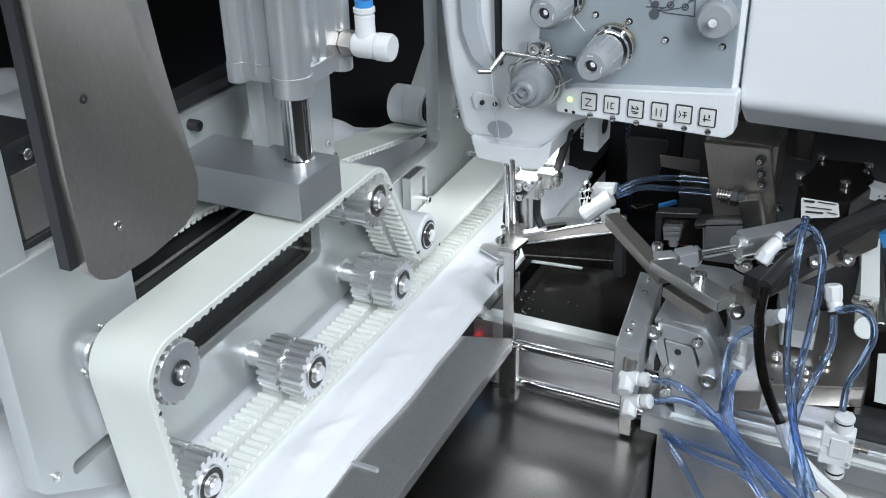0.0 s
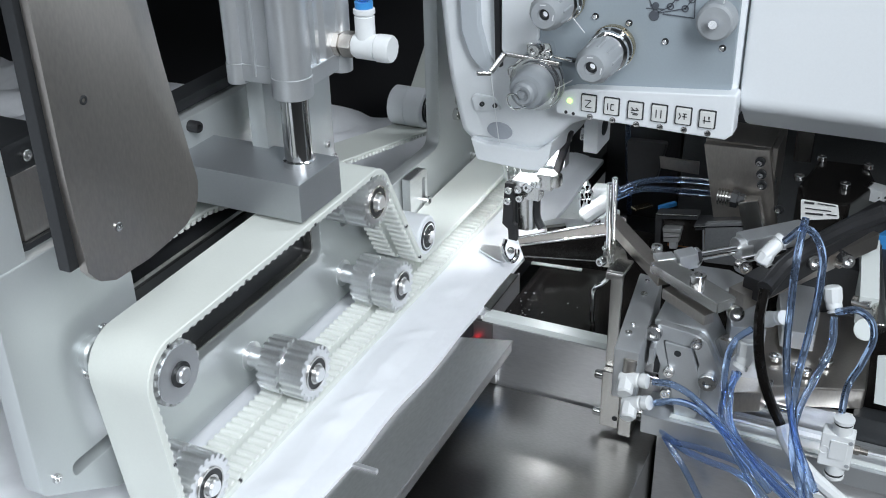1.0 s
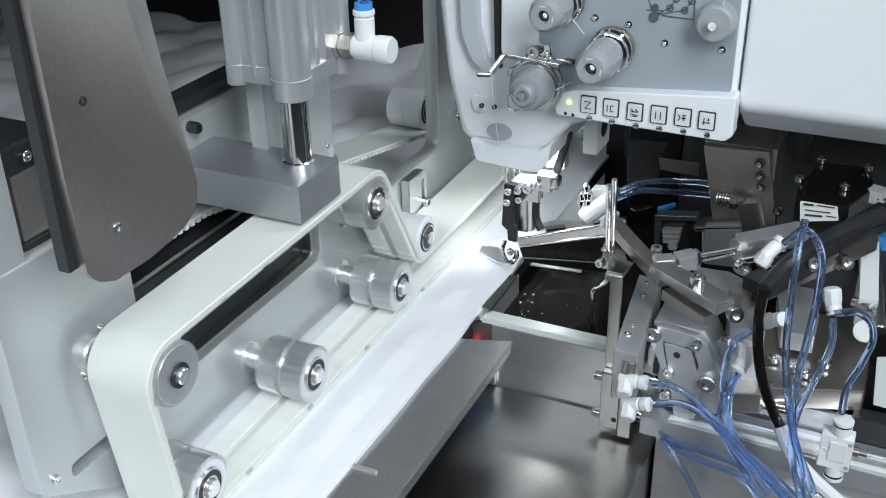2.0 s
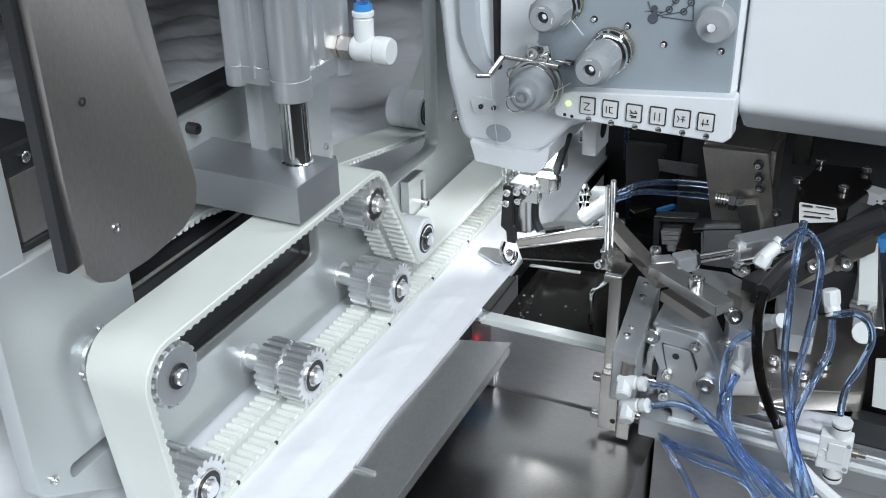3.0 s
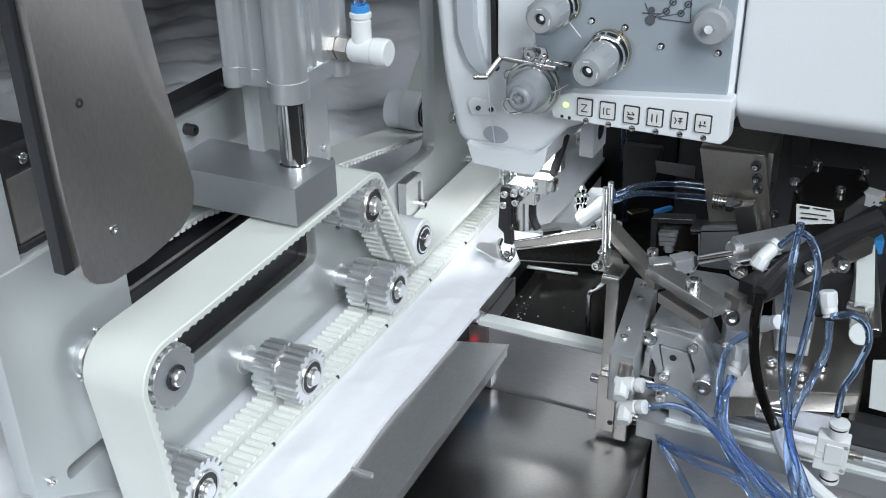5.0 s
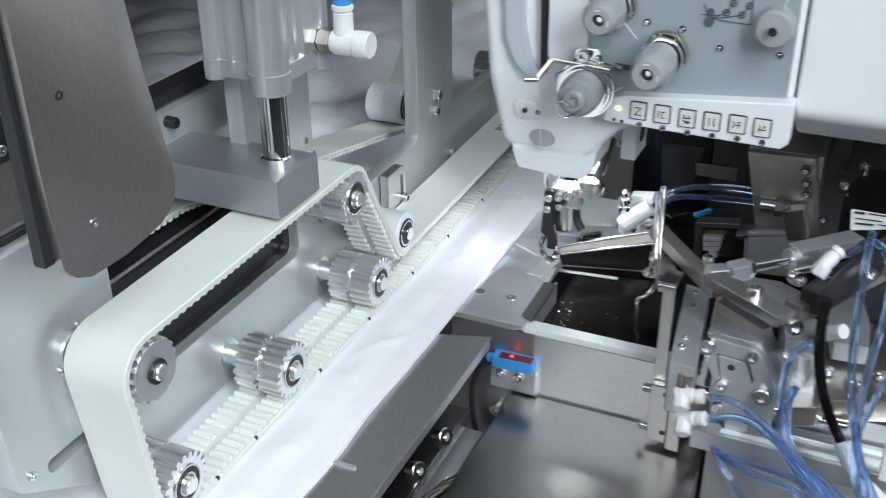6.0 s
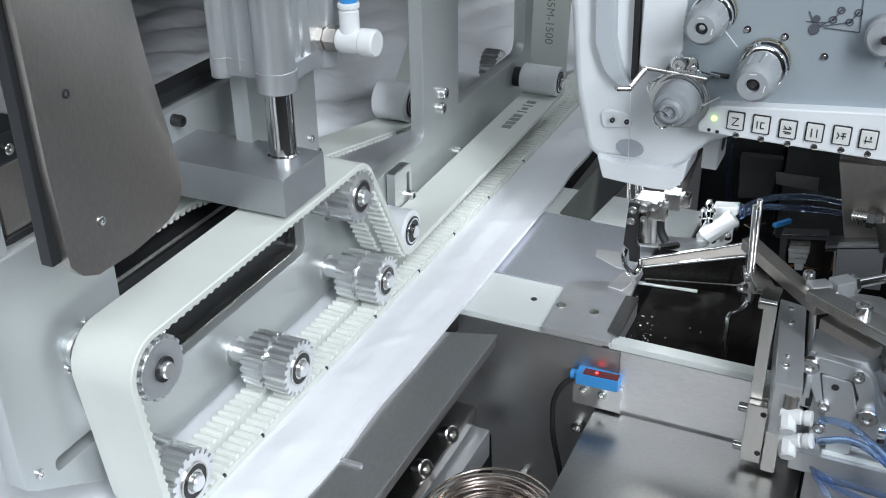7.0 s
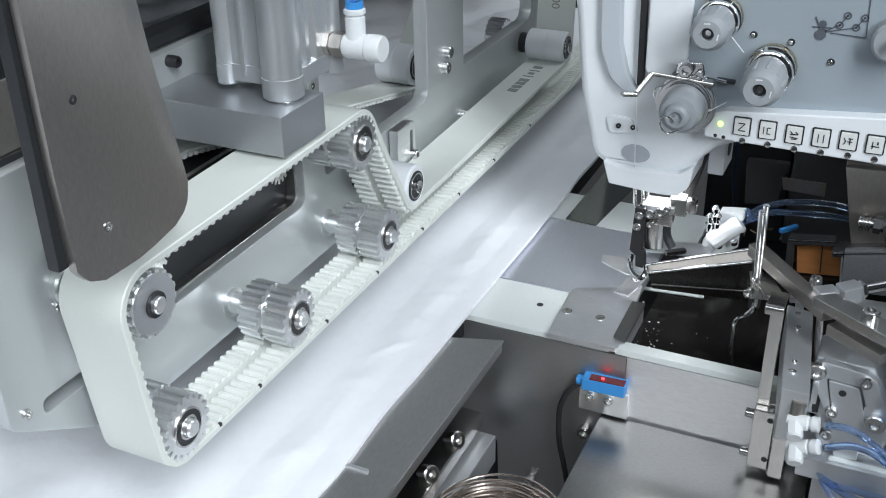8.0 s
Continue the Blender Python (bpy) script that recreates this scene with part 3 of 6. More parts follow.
part("nut", turned((FX, FY, FZ), (FX + 0.1, FY, FZ), [(0, 0.0062), (0.0035, 0.0062), (0.0036, 0.0052), (0.0046, 0.0052), (0.0047, 0.0064), (0.0105, 0.0064), (0.011, 0.0056)], 6), STEEL_BROWN, fitting, "nickel hexagon nut")
part("elbow_body", turned((FX + 0.0108, FY, FZ), (FX + 0.1, FY, FZ), [(0, 0.0056), (0.002, 0.0064), (0.0120, 0.0064), (0.0121, 0.0060), (0.0128, 0.0060), (0.0129, 0.0068), (0.0185, 0.0068), (0.020, 0.0060)], 12), WHITE, fitting)
part("push_socket", turned((FX + 0.0165, FY, FZ + 0.004), (FX + 0.0165, FY, FZ + 0.1), [(0, 0.0048), (0.0105, 0.0048), (0.0107, 0.0043), (0.0118, 0.0043), (0.0120, 0.0052), (0.0140, 0.0052), (0.0145, 0.0044)]), WHITE, fitting)
part("release_ring", ring((FX + 0.0165, FY, FZ + 0.0184), (FX + 0.0165, FY, FZ + 0.0215), 0.0022, 0.0043), BLUE, fitting, "blue release ring")
part("air_hose", hose([(FX + 0.0165, FY, FZ + 0.018), (FX + 0.0165, FY, FZ + 0.06), (FX + 0.013, FY + 0.01, FZ + 0.12)], 0.0028), TUBE, fitting)

bracket = thing("steel_bracket", (-0.246, 0.25, 0.42), "bent brushed steel bracket hanging beside the conveyor", "bracket")


def bent_sheet():
    """A hanging sheet whose far edge is folded back along a slanting line."""
    bm = bmesh.new()
    rows = []
    for i in range(41):
        z = 0.1470 + (0.50 - 0.1470) * (i / 40) ** 1.6
        y0 = float(np.interp(z, [0.147, 0.1502, 0.1553, 0.191, 0.25, 0.50], [0.2345, 0.2271, 0.2229, 0.2212, 0.2206, 0.2206]))
        y1 = float(np.interp(z, [0.147, 0.1490, 0.1510, 0.1560, 0.1625, 0.1932, 0.2355, 0.50], [0.2520, 0.2700, 0.2780, 0.2825, 0.2848, 0.2815, 0.2768, 0.262]))
        yf = float(np.interp(z, [0.147, 0.1736, 0.2086, 0.2394, 0.50], [0.290, 0.279, 0.2663, 0.2601, 0.235]))
        row = []
        for j in range(25):
            y = y0 + (y1 - y0) * j / 24
            over = max(0.0, y - yf)
            row.append(bm.verts.new((-0.240 - 3.0 * over * over / (over + 0.008) * 0.16 + 0.0004 * math.sin(y * 90 + z * 25), y, z)))
        rows.append(row)
    for a, b in zip(rows, rows[1:]):
        for j in range(24):
            bm.faces.new((a[j], a[j + 1], b[j + 1], b[j]))
    ext = bmesh.ops.extrude_face_region(bm, geom=list(bm.faces))
    bmesh.ops.translate(bm, verts=[v for v in ext["geom"] if isinstance(v, bmesh.types.BMVert)], vec=(-0.0034, 0, 0))
    bmesh.ops.recalc_face_normals(bm, faces=bm.faces)
    return bm


part("bracket_plate", bent_sheet(), STEEL_BROWN, bracket, "bent brushed steel sheet")
# stiffener's dim face is put into a black colour; brown steel caught the lamp
part("stiffener", box(-0.2490, -0.2438, 0.2185, 0.2240, 0.1570, 0.50, 0.0008), DARK, bracket, "stiffener bar coloured black for its dim edge")
screw(bracket, (-0.240, 0.2395, 0.1655), (1, 0, 0), 0.0018, 0.0008)
screw(bracket, (-0.240, 0.2345, 0.2130), (1, 0, 0), 0.0016, 0.0008, DARK)

# ================= feed table, apron and quilt =================
feed_table = thing("feed_table", (-0.6, 0.2, -0.9), "stainless steel feed table under the quilt", "table")
part("table_top", box(-1.30, -0.2165, -0.55, 1.60, -0.020, -0.0025, 0.001), BLACKTOP, feed_table, "dull black table top")
apron = part("apron", plate_z([[(-0.2160, -0.20), (-0.1830, -0.20), (-0.1830, 0.4665), (-0.2160, 0.4560)]], -0.0032, 0.0016, 0.0003), APRON, feed_table, "brushed steel apron strip")
part("apron_lip", box(-0.1842, -0.1830, -0.20, 0.464, -0.009, -0.0040, 0.0003), APRON, feed_table)
for i, (lx, ly) in enumerate(((-1.2, -0.45), (-0.30, -0.45), (-1.2, 1.2), (-0.30, 1.2))):
    part("leg", box(lx - 0.02, lx + 0.02, ly - 0.02, ly + 0.02, -0.90, -0.02), STEEL, feed_table)


HEM_X = -0.2245


def cloth_height(x, y):
    far = min(1.0, max(0.0, (-0.315 - x) / 0.06))
    puff = abs(math.sin((x + 0.6 * y) * 38)) ** 0.5 * abs(math.sin((x - 0.6 * y) * 38)) ** 0.5
    wr = noise.noise(Vector((x * 9, y * 22, 0.3))) + 0.5 * noise.noise(Vector((x * 40, y * 30, 4)))
    fold = noise.noise(Vector(((x + 0.25 * y) * 14, (y - 0.5 * x) * 21, 2.0)))
    fine = noise.noise(Vector((x * 24, (y - 0.6 * x) * 70, 5.0)))
    crease = max(0.0, 1 - abs(noise.noise(Vector((x * 9, (y - 0.55 * x) * 20, 9.0)))) * 10)
    near = min(1.0, max(0.0, (x + 0.2500) / 0.014)) * min(1.0, max(0.2, (-0.2215 - x) / 0.014))
    return max(0.0, 0.0002 + far * (0.009 * puff + 0.006 * wr) + near * (0.0014 + 0.0021 * fold + 0.0006 * fine + 0.0013 * crease))


def cloth_bm(xs, ys, lift, wave):
    """A closed sheet of cloth with its top relief and a flat underside."""
    bm = bmesh.new()
    rows = []
    for y in ys:
        row = []
        for i, x in enumerate(xs):
            z = cloth_height(x, y) + (lift * min(1.0, (i + 0.3) / 3, (len(xs) - i - 0.5) / 2.0) if lift else 0.0)
            edge = wave * noise.noise(Vector((y * 16, 2, 1))) * (x - HEM_X + 0.004) / 0.014 if wave else 0.0
            row.append(bm.verts.new((x + edge, y + 0.006 * noise.noise(Vector((x * 14, 7, 1))), z)))
        rows.append(row)
    for a, b in zip(rows, rows[1:]):
        for i in range(len(xs) - 1):
            bm.faces.new((a[i], a[i + 1], b[i + 1], b[i]))
    ext = bmesh.ops.extrude_face_region(bm, geom=list(bm.faces))
    for v in ext["geom"]:
        if isinstance(v, bmesh.types.BMVert):
            v.co.z = -0.0022
    bmesh.ops.recalc_face_normals(bm, faces=bm.faces)
    return bm


quilt = thing("quilt", (-0.5, 0.0, -0.0022), "white puffy quilt with a folded hem under the belt", "quilt")
part("cover", cloth_bm(list(np.linspace(-1.15, -0.330, 84)) + list(np.linspace(-0.325, HEM_X, 60)), np.linspace(-0.95, 0.700, 470), 0.0, 0.0), CLOTH, quilt)
part("hem", cloth_bm(list(np.linspace(HEM_X - 0.0006, -0.2120, 10)), np.linspace(-0.95, 0.698, 470), 0.00015, 0.0026), CLOTH, quilt, "folded white hem band")

# added roof above the view, there only to shade the rear quilt
solid("housing_roof", box(-1.60, -0.395, 0.42, 1.60, 0.23, 0.25, 0), BLACKTOP, "unseen black roof added to shade the rear quilt", "wall", (-0.9, 1.0, 0.23), kind="structure")

# ================= sewing unit on its slide (at its working place) =================
unit = []          # everything that slides together
TZ = -0.004


def moving(e):
    unit.append(e)
    return e


sew_table = moving(thing("sewing_table", (-0.12, 0.55, -0.9), "steel sewing table with pale and dark cover plates", "sewing table"))
part("front_plate", plate_z([rect(-0.330, -0.2150, 0.4862, 0.5345)], TZ - 0.002, 0.004, 0.0003), PLATE, sew_table, "pale painted cover plate")
part("throat_plate", plate_z([rect(-0.330, -0.2150, 0.5358, 0.6272)], TZ - 0.002, 0.004, 0.0003), THROAT, sew_table, "brushed steel throat plate")
part("needle_plate", plate_z([rounded([(-0.2504, 0.4823, -0.0025)[:2], (-0.2088, 0.4826, -0.0025)[:2], (-0.2143, 0.5575, -0.0025)[:2], (-0.2532, 0.5363, -0.0025)[:2]], [0.001, 0.002, 0.002, 0.005])], TZ + 0.0009, 0.0030, 0.0004), SHEET, sew_table, "steel plate with two screws")
part("side_flap", plate_z([rounded([(-0.2151, 0.5338, -0.0030)[:2], (-0.2070, 0.5345, -0.0030)[:2], (-0.2065, 0.4881, -0.0030)[:2], (-0.2143, 0.4923, -0.0030)[:2]], 0.001)], TZ + 0.0032, 0.0014, 0.0002), DARK_STEEL, sew_table, "dark steel flap beside the needle")
part("bed_wall", box(-0.2112, -0.2100, 0.4980, 0.5450, TZ - 0.016, TZ - 0.0015, 0.0002), SHEET, sew_table)
part("edge_strip", box(-0.2110, -0.0665, 0.4862, 0.4950, TZ - 0.004, TZ, 0.0003), PLATE, sew_table, "pale edge strip")
part("bed_plate", box(-0.2099, 0.10, 0.4955, 0.66, TZ - 0.022, TZ - 0.016, 0.0005), GLOSS_BLACK, sew_table, "oily black bed plate")
part("rear_strip", box(-0.330, -0.197, 0.6285, 0.672, TZ - 0.004, TZ, 0.0003), PLATE, sew_table)
MIRROR_STEEL = surface("polished_dark_steel", (0.30, 0.31, 0.30), 0.10, 1.0, 0.1, 14, bump=0.003, rough_var=0.03)
part("dark_plate", plate_z([rounded([(-0.2897, 0.6289, -0.0040)[:2], (-0.2668, 0.6273, -0.0040)[:2], (-0.2594, 0.7011, -0.0040)[:2], (-0.2879, 0.7171, -0.0040)[:2]], 0.001)], TZ + 0.0004, 0.0010, 0.0002), MIRROR_STEEL, sew_table, "dark shiny steel plate")
part("rear_plate", plate_z([rounded([(-0.2664, 0.6284, -0.0040)[:2], (-0.2693, 0.6562, -0.0040)[:2], (-0.2001, 0.6586, -0.0040)[:2], (-0.1979, 0.6199, -0.0040)[:2], (-0.2243, 0.6262, -0.0040)[:2]], 0.001)], TZ - 0.0021, 0.004, 0.0003), PLATE, sew_table, "pale painted rear plate")
part("beam_extension", box(-0.0660, 0.25, 0.4860, 0.4890, -0.0515, -0.0140, 0.0004), SHEET, sew_table)
part("beam", box(-0.2040, -0.0665, 0.4860, 0.4890, -0.0515, TZ - 0.0042, 0.0004), SHEET, sew_table, "folded steel front beam")
part("skirt", plate_y([rounded([(-0.33, -0.0084), (-0.33, -0.0925), (-0.2823, -0.0903), (-0.2760, -0.30), (-0.2042, -0.30), (-0.2042, -0.0084)], [0, 0, 0.004, 0, 0, 0])], 0.4875, 0.003, 0.0003), SKIRT, sew_table, "dark steel skirt plate with a cut corner")
part("skirt_lower", plate_y([[(-0.2038, -0.0520), (-0.2038, -0.30), (-0.10, -0.30), (-0.10, -0.0520)]], 0.4890, 0.003, 0.0003), SKIRT, sew_table)
cover = part("cover_top", box(-0.2160, -0.098, 0.10, 0.4845, -0.0520, -0.050, 0.0006), DARK_STEEL, sew_table, "stainless cover sheet coloured dark for its reflections")
part("cover_side", box(-0.1000, -0.0980, 0.10, 0.484, -0.20, -0.0523, 0.0004), DARK_STEEL, sew_table, "stainless cover side coloured dark for its reflections")
part("base", box(-0.33, 0.45, 0.49, 0.75, -0.9, -0.05, 0.002), DARK, sew_table)

CAP_A, CAP_B, CAP_C = (-0.2587, 0.5400, 0.1699)[::2], (-0.2543, 0.5400, 0.1264)[::2], (-0.2454, 0.5400, 0.0901)[::2]
head = moving(thing("sewing_machine", (-0.15, 0.58, 0.08), "pale grey industrial sewing machine head", "sewing machine"))
part("arm", plate_x([rounded([(0.534, 0.33), (0.534, 0.1290), (0.562, 0.1090), (0.66, 0.1090), (0.66, 0.33)], [0.004, 0.012, 0.012, 0.01, 0.004], 8)], 0.2325, 0.635, 0.003), HEADP, head)
part("face_cap", plate_y([rounded([(-0.2850, 0.32), CAP_A, CAP_B, CAP_C, (-0.2378, 0.0850), (-0.2010, 0.0850), (-0.1915, 0.0885), (-0.1765, 0.1045), (-0.160, 0.112), (-0.086, 0.118), (-0.086, 0.32)], [0, 0.08, 0.10, 0.06, 0.002, 0.006, 0.006, 0.006, 0.01, 0.002, 0], 12)], 0.580, 0.092, 0.005), HEADP, head)
part("face_plate", plate_y([rounded([(-0.2150, 0.32), (-0.2150, 0.148), (-0.185, 0.125), (-0.0890, 0.1365), (-0.0890, 0.32)], 0.003)], 0.5335, 0.005, 0.0006), FACEP, head, "blue-grey face plate with thread tensions")
part("button_panel", plate_y([rounded([(-0.1830, 0.1270), (-0.1815, 0.1150), (-0.0880, 0.1135), (-0.0840, 0.1170), (-0.0840, 0.1390), (-0.172, 0.131)], 0.002)], 0.5290, 0.012, 0.001), HEADP, head)

NEEDLE_Y = 0.556


def add_bar(bm, p0, p1, width, thick, up=(0, 0, 1), bev=0.0006):
    """A flat bar from p0 to p1; width lies across, thick along up."""
    p0, p1, up = Vector(p0), Vector(p1), Vector(up)
    d = p1 - p0
    u = d.normalized()
    v = up.cross(u).normalized()
    w = u.cross(v)
    m = Matrix((u, v, w)).transposed().to_4x4()
    m.translation = (p0 + p1) / 2
    return add_box(bm, -d.length / 2, d.length / 2, -width / 2, width / 2, -thick / 2, thick / 2, bev, m)


def bar(p0, p1, width, thick, up=(0, 0, 1), bev=0.0006):
    return add_bar(bmesh.new(), p0, p1, width, thick, up, bev)


# ---- sewing head: tensions, panel, levers ----
def tension(base, tip, r, ring_r, parent=head, mat=None):
    base, tip = Vector(base), Vector(tip)
    length = (tip - base).length
    d = (tip - base).normalized()
    g = part("tension_knob", turned(base + d * length * 0.38, tip, [(0, r * 0.92), (length * 0.10, r), (length * 0.50, r * 0.95), (length * 0.58, r * 0.80), (length * 0.62, r * 0.70), (length * 0.62, r * 0.34), (length * 0.52, r * 0.30)], 32), mat or KNOB, parent, "ribbed grey tension knob", at=base)
    rb = bmesh.new()
    u = d.orthogonal().normalized()
    v = d.cross(u)
    for k in range(10):
        a = 2 * math.pi * k / 10
        o = u * math.cos(a) + v * math.sin(a)
        add_rod(rb, base + d * length * 0.48 + o * r * 0.93, base + d * length * 0.86 + o * r * 0.90, r * 0.11, 8, 0.0003)
    part("ribs", rb, mat or KNOB, g)
    part("tension_disc", turned(base, tip, [(0, ring_r * 0.7), (length * 0.10, ring_r * 0.75), (length * 0.16, ring_r), (length * 0.20, ring_r), (length * 0.26, ring_r * 0.8), (length * 0.32, ring_r), (length * 0.36, ring_r * 0.95), (length * 0.4, r * 0.8)], 36), CHROME, g, "polished tension discs")
    part("gold_ring", ring(base + d * length * 0.05, base + d * length * 0.12, ring_r * 0.78, ring_r * 1.02), BRASS, g, "yellowed washer")
    part("knob_core", rod(base + d * length * 0.6, base + d * (length * 0.91), r * 0.30, 20), CHROME, g)
    part("knob_bore", ring(base + d * length * 0.86, base + d * (length * 0.935), r * 0.16, r * 0.34), DARK, g)
    mk = bmesh.new()
    for a in (2.2, 4.0):
        o = u * math.cos(a) + v * math.sin(a)
        q = (d.cross(o)).normalized()
        add_bar(mk, base + d * (length * 1.0) + o * r * 0.55 - q * r * 0.16, base + d * (length * 1.0) + o * r * 0.55 + q * r * 0.16, 0.0006, 0.0003, d, 0)
    part("dial_mark", mk, WHITE, g, "white dial mark")
    return g


tension((-0.1804, 0.5310, 0.1781), (-0.1804, 0.4948, 0.1781), 0.0096, 0.0108)
tension((-0.1523, 0.5310, 0.1555), (-0.1523, 0.4888, 0.1555), 0.0102, 0.0118)
flat = part("guide_knob", turned((-0.0989, 0.5310, 0.1759), (-0.0989, 0.5150, 0.1759), [(0, 0.0094), (0.001, 0.0100), (0.010, 0.0096), (0.0115, 0.0082), (0.0115, 0.0022), (0.0100, 0.0020)], 32), KNOB, head, "round grey guide knob")
part("knob_slot", turned((-0.0987, 0.5245, 0.1765), (-0.0987, 0.5132, 0.1765), [(0, 0.0016), (0.003, 0.0022), (0.0100, 0.0022)], 16), CHROME, flat)

# check-spring tension low on the face
KB, KT = (-0.1922, 0.5310, 0.1328), (-0.1922, 0.4922, 0.1328)
part("spring_tension", turned(KB, KT, [(0, 0.0120), (0.007, 0.0120), (0.0072, 0.0148), (0.012, 0.0150), (0.0138, 0.0138), (0.0140, 0.0114), (0.020, 0.0113), (0.0255, 0.0106), (0.0275, 0.0092), (0.0282, 0.0068), (0.032, 0.0064), (0.0335, 0.0050), (0.0335, 0.0034), (0.032, 0.0030), (0.032, 0.0016), (0.0345, 0.0014)], 36), KNOB_DARK, head, "grey check-spring tension with wire spring")
for off, rr, w in ((0.0100, 0.0160, 0.0012), (0.0130, 0.0146, 0.0010), (0.0160, 0.0130, 0.0009)):
    part("spring_ring", ring(Vector(KB) + Vector((0, -off, 0)), Vector(KB) + Vector((0, -off - 0.0012, 0)), rr - w * 2, rr), CHROME, head)
part("spring_wire", hose([Vector(KB) + Vector(v) for v in ((-0.012, -0.008, -0.004), (-0.0165, -0.010, 0.001), (-0.0165, -0.012, 0.006), (-0.012, -0.012, 0.009), (-0.006, -0.010, 0.0115))], 0.0005), CHROME, head)
part("spring_wire", hose([Vector(KT) + Vector(v) for v in ((0.003, 0.003, -0.005), (-0.003, 0.000, -0.006), (-0.006, -0.001, 0), (-0.002, -0.002, 0.003), (0.001, -0.002, 0.001))], 0.0005), CHROME, head)

# thread guide bracket over it
part("thread_guide", bar((-0.2115, 0.5200, 0.1469), (-0.1787, 0.5200, 0.1448), 0.0024, 0.006, (0, -1, 0.3)), STEEL, head, "bright thread guide bracket")
part("thread_guide", bar((-0.2107, 0.5180, 0.1476), (-0.2166, 0.5120, 0.1383), 0.0024, 0.005, (0, -1, 0.3)), STEEL, head)
part("thread_guide", bar((-0.2166, 0.5120, 0.1376), (-0.2234, 0.5080, 0.1380), 0.0022, 0.006, (0, -1, 0.2)), STEEL, head)
part("guide_block", plate_y([rounded([(-0.1991, 0.5220, 0.1545)[::2], (-0.1853, 0.5220, 0.1555)[::2], (-0.1834, 0.5220, 0.1475)[::2], (-0.1992, 0.5220, 0.1475)[::2]], 0.002)], 0.524, 0.006), CHROME, head)
screw(head, (-0.1935, 0.5205, 0.1515), (0, -1, 0), 0.0036, 0.004)
screw(head, (-0.1868, 0.5205, 0.1494), (0, -1, 0), 0.0022, 0.003)
part("guide_pin", bar((-0.1834, 0.5220, 0.1481), (-0.1730, 0.5220, 0.1468), 0.002, 0.0012, (0, 0, 1)), CHROME, head)
part("guide_pin", bar((-0.1796, 0.5300, 0.1449), (-0.1698, 0.5300, 0.1445), 0.002, 0.0032, (0, -1, 0)), DARK, head)
for p in ((-0.1638, 0.5310, 0.1700), (-0.1453, 0.5310, 0.1683), (-0.0955, 0.5310, 0.1603), (-0.0945, 0.5310, 0.1348), (-0.1253, 0.5310, 0.1605)):
    part("screw_hole", rod(p, Vector(p) + Vector((0, -0.0003, 0)), 0.0019, 16, 0.0001), DARK, head)
    screw(head, Vector(p) + Vector((-0.0004, -0.0002, -0.0003)), (0, -1, 0), 0.0013, 0.0008)

# printed threading diagram
dg = bmesh.new()
dots = [(-0.1241, 0.5308, 0.1792), (-0.1165, 0.5308, 0.1788), (-0.1315, 0.5308, 0.1749), (-0.1132, 0.5308, 0.1838), (-0.1211, 0.5308, 0.1842)]
for p in dots:
    add_tube_ring(dg, p, Vector(p) + Vector((0, -0.0003, 0)), 0.0012, 0.0019, 20)
    add_rod(dg, p, Vector(p) + Vector((0, -0.0003, 0)), 0.0006, 10, 0.0001)
for a, b in ((0, 2), (1, 2), (0, 4), (1, 3)):
    add_bar(dg, Vector(dots[a]) - Vector((0, 0.0002, 0)), Vector(dots[b]) - Vector((0, 0.0002, 0)), 0.0005, 0.0002, (0, -1, 0), 0)
for a, b in (((-0.1113, 0.5306, 0.1744), (-0.1124, 0.5306, 0.1977)), ((-0.1113, 0.5306, 0.1744), (-0.1279, 0.5306, 0.1750)), ((-0.1356, 0.5306, 0.1823), (-0.1321, 0.5306, 0.1749)), ((-0.1367, 0.5306, 0.1771), (-0.1272, 0.5306, 0.1775))):
    add_bar(dg, a, b, 0.0005, 0.0002, (0, -1, 0), 0)
add_rod(dg, (-0.1323, 0.5308, 0.1736), Vector((-0.1323, 0.5308, 0.1736)) + Vector((0, -0.0004, 0)), 0.0027, 18, 0.0001)
add_rod(dg, (-0.1318, 0.5308, 0.1790), Vector((-0.1318, 0.5308, 0.1790)) + Vector((0, -0.0004, 0)), 0.0018, 18, 0.0001)
part("threading_diagram", dg, surface("diagram_ink", (0.09, 0.10, 0.12), 0.6, 0, 0.1, 200, bump=0), head, "printed threading diagram")

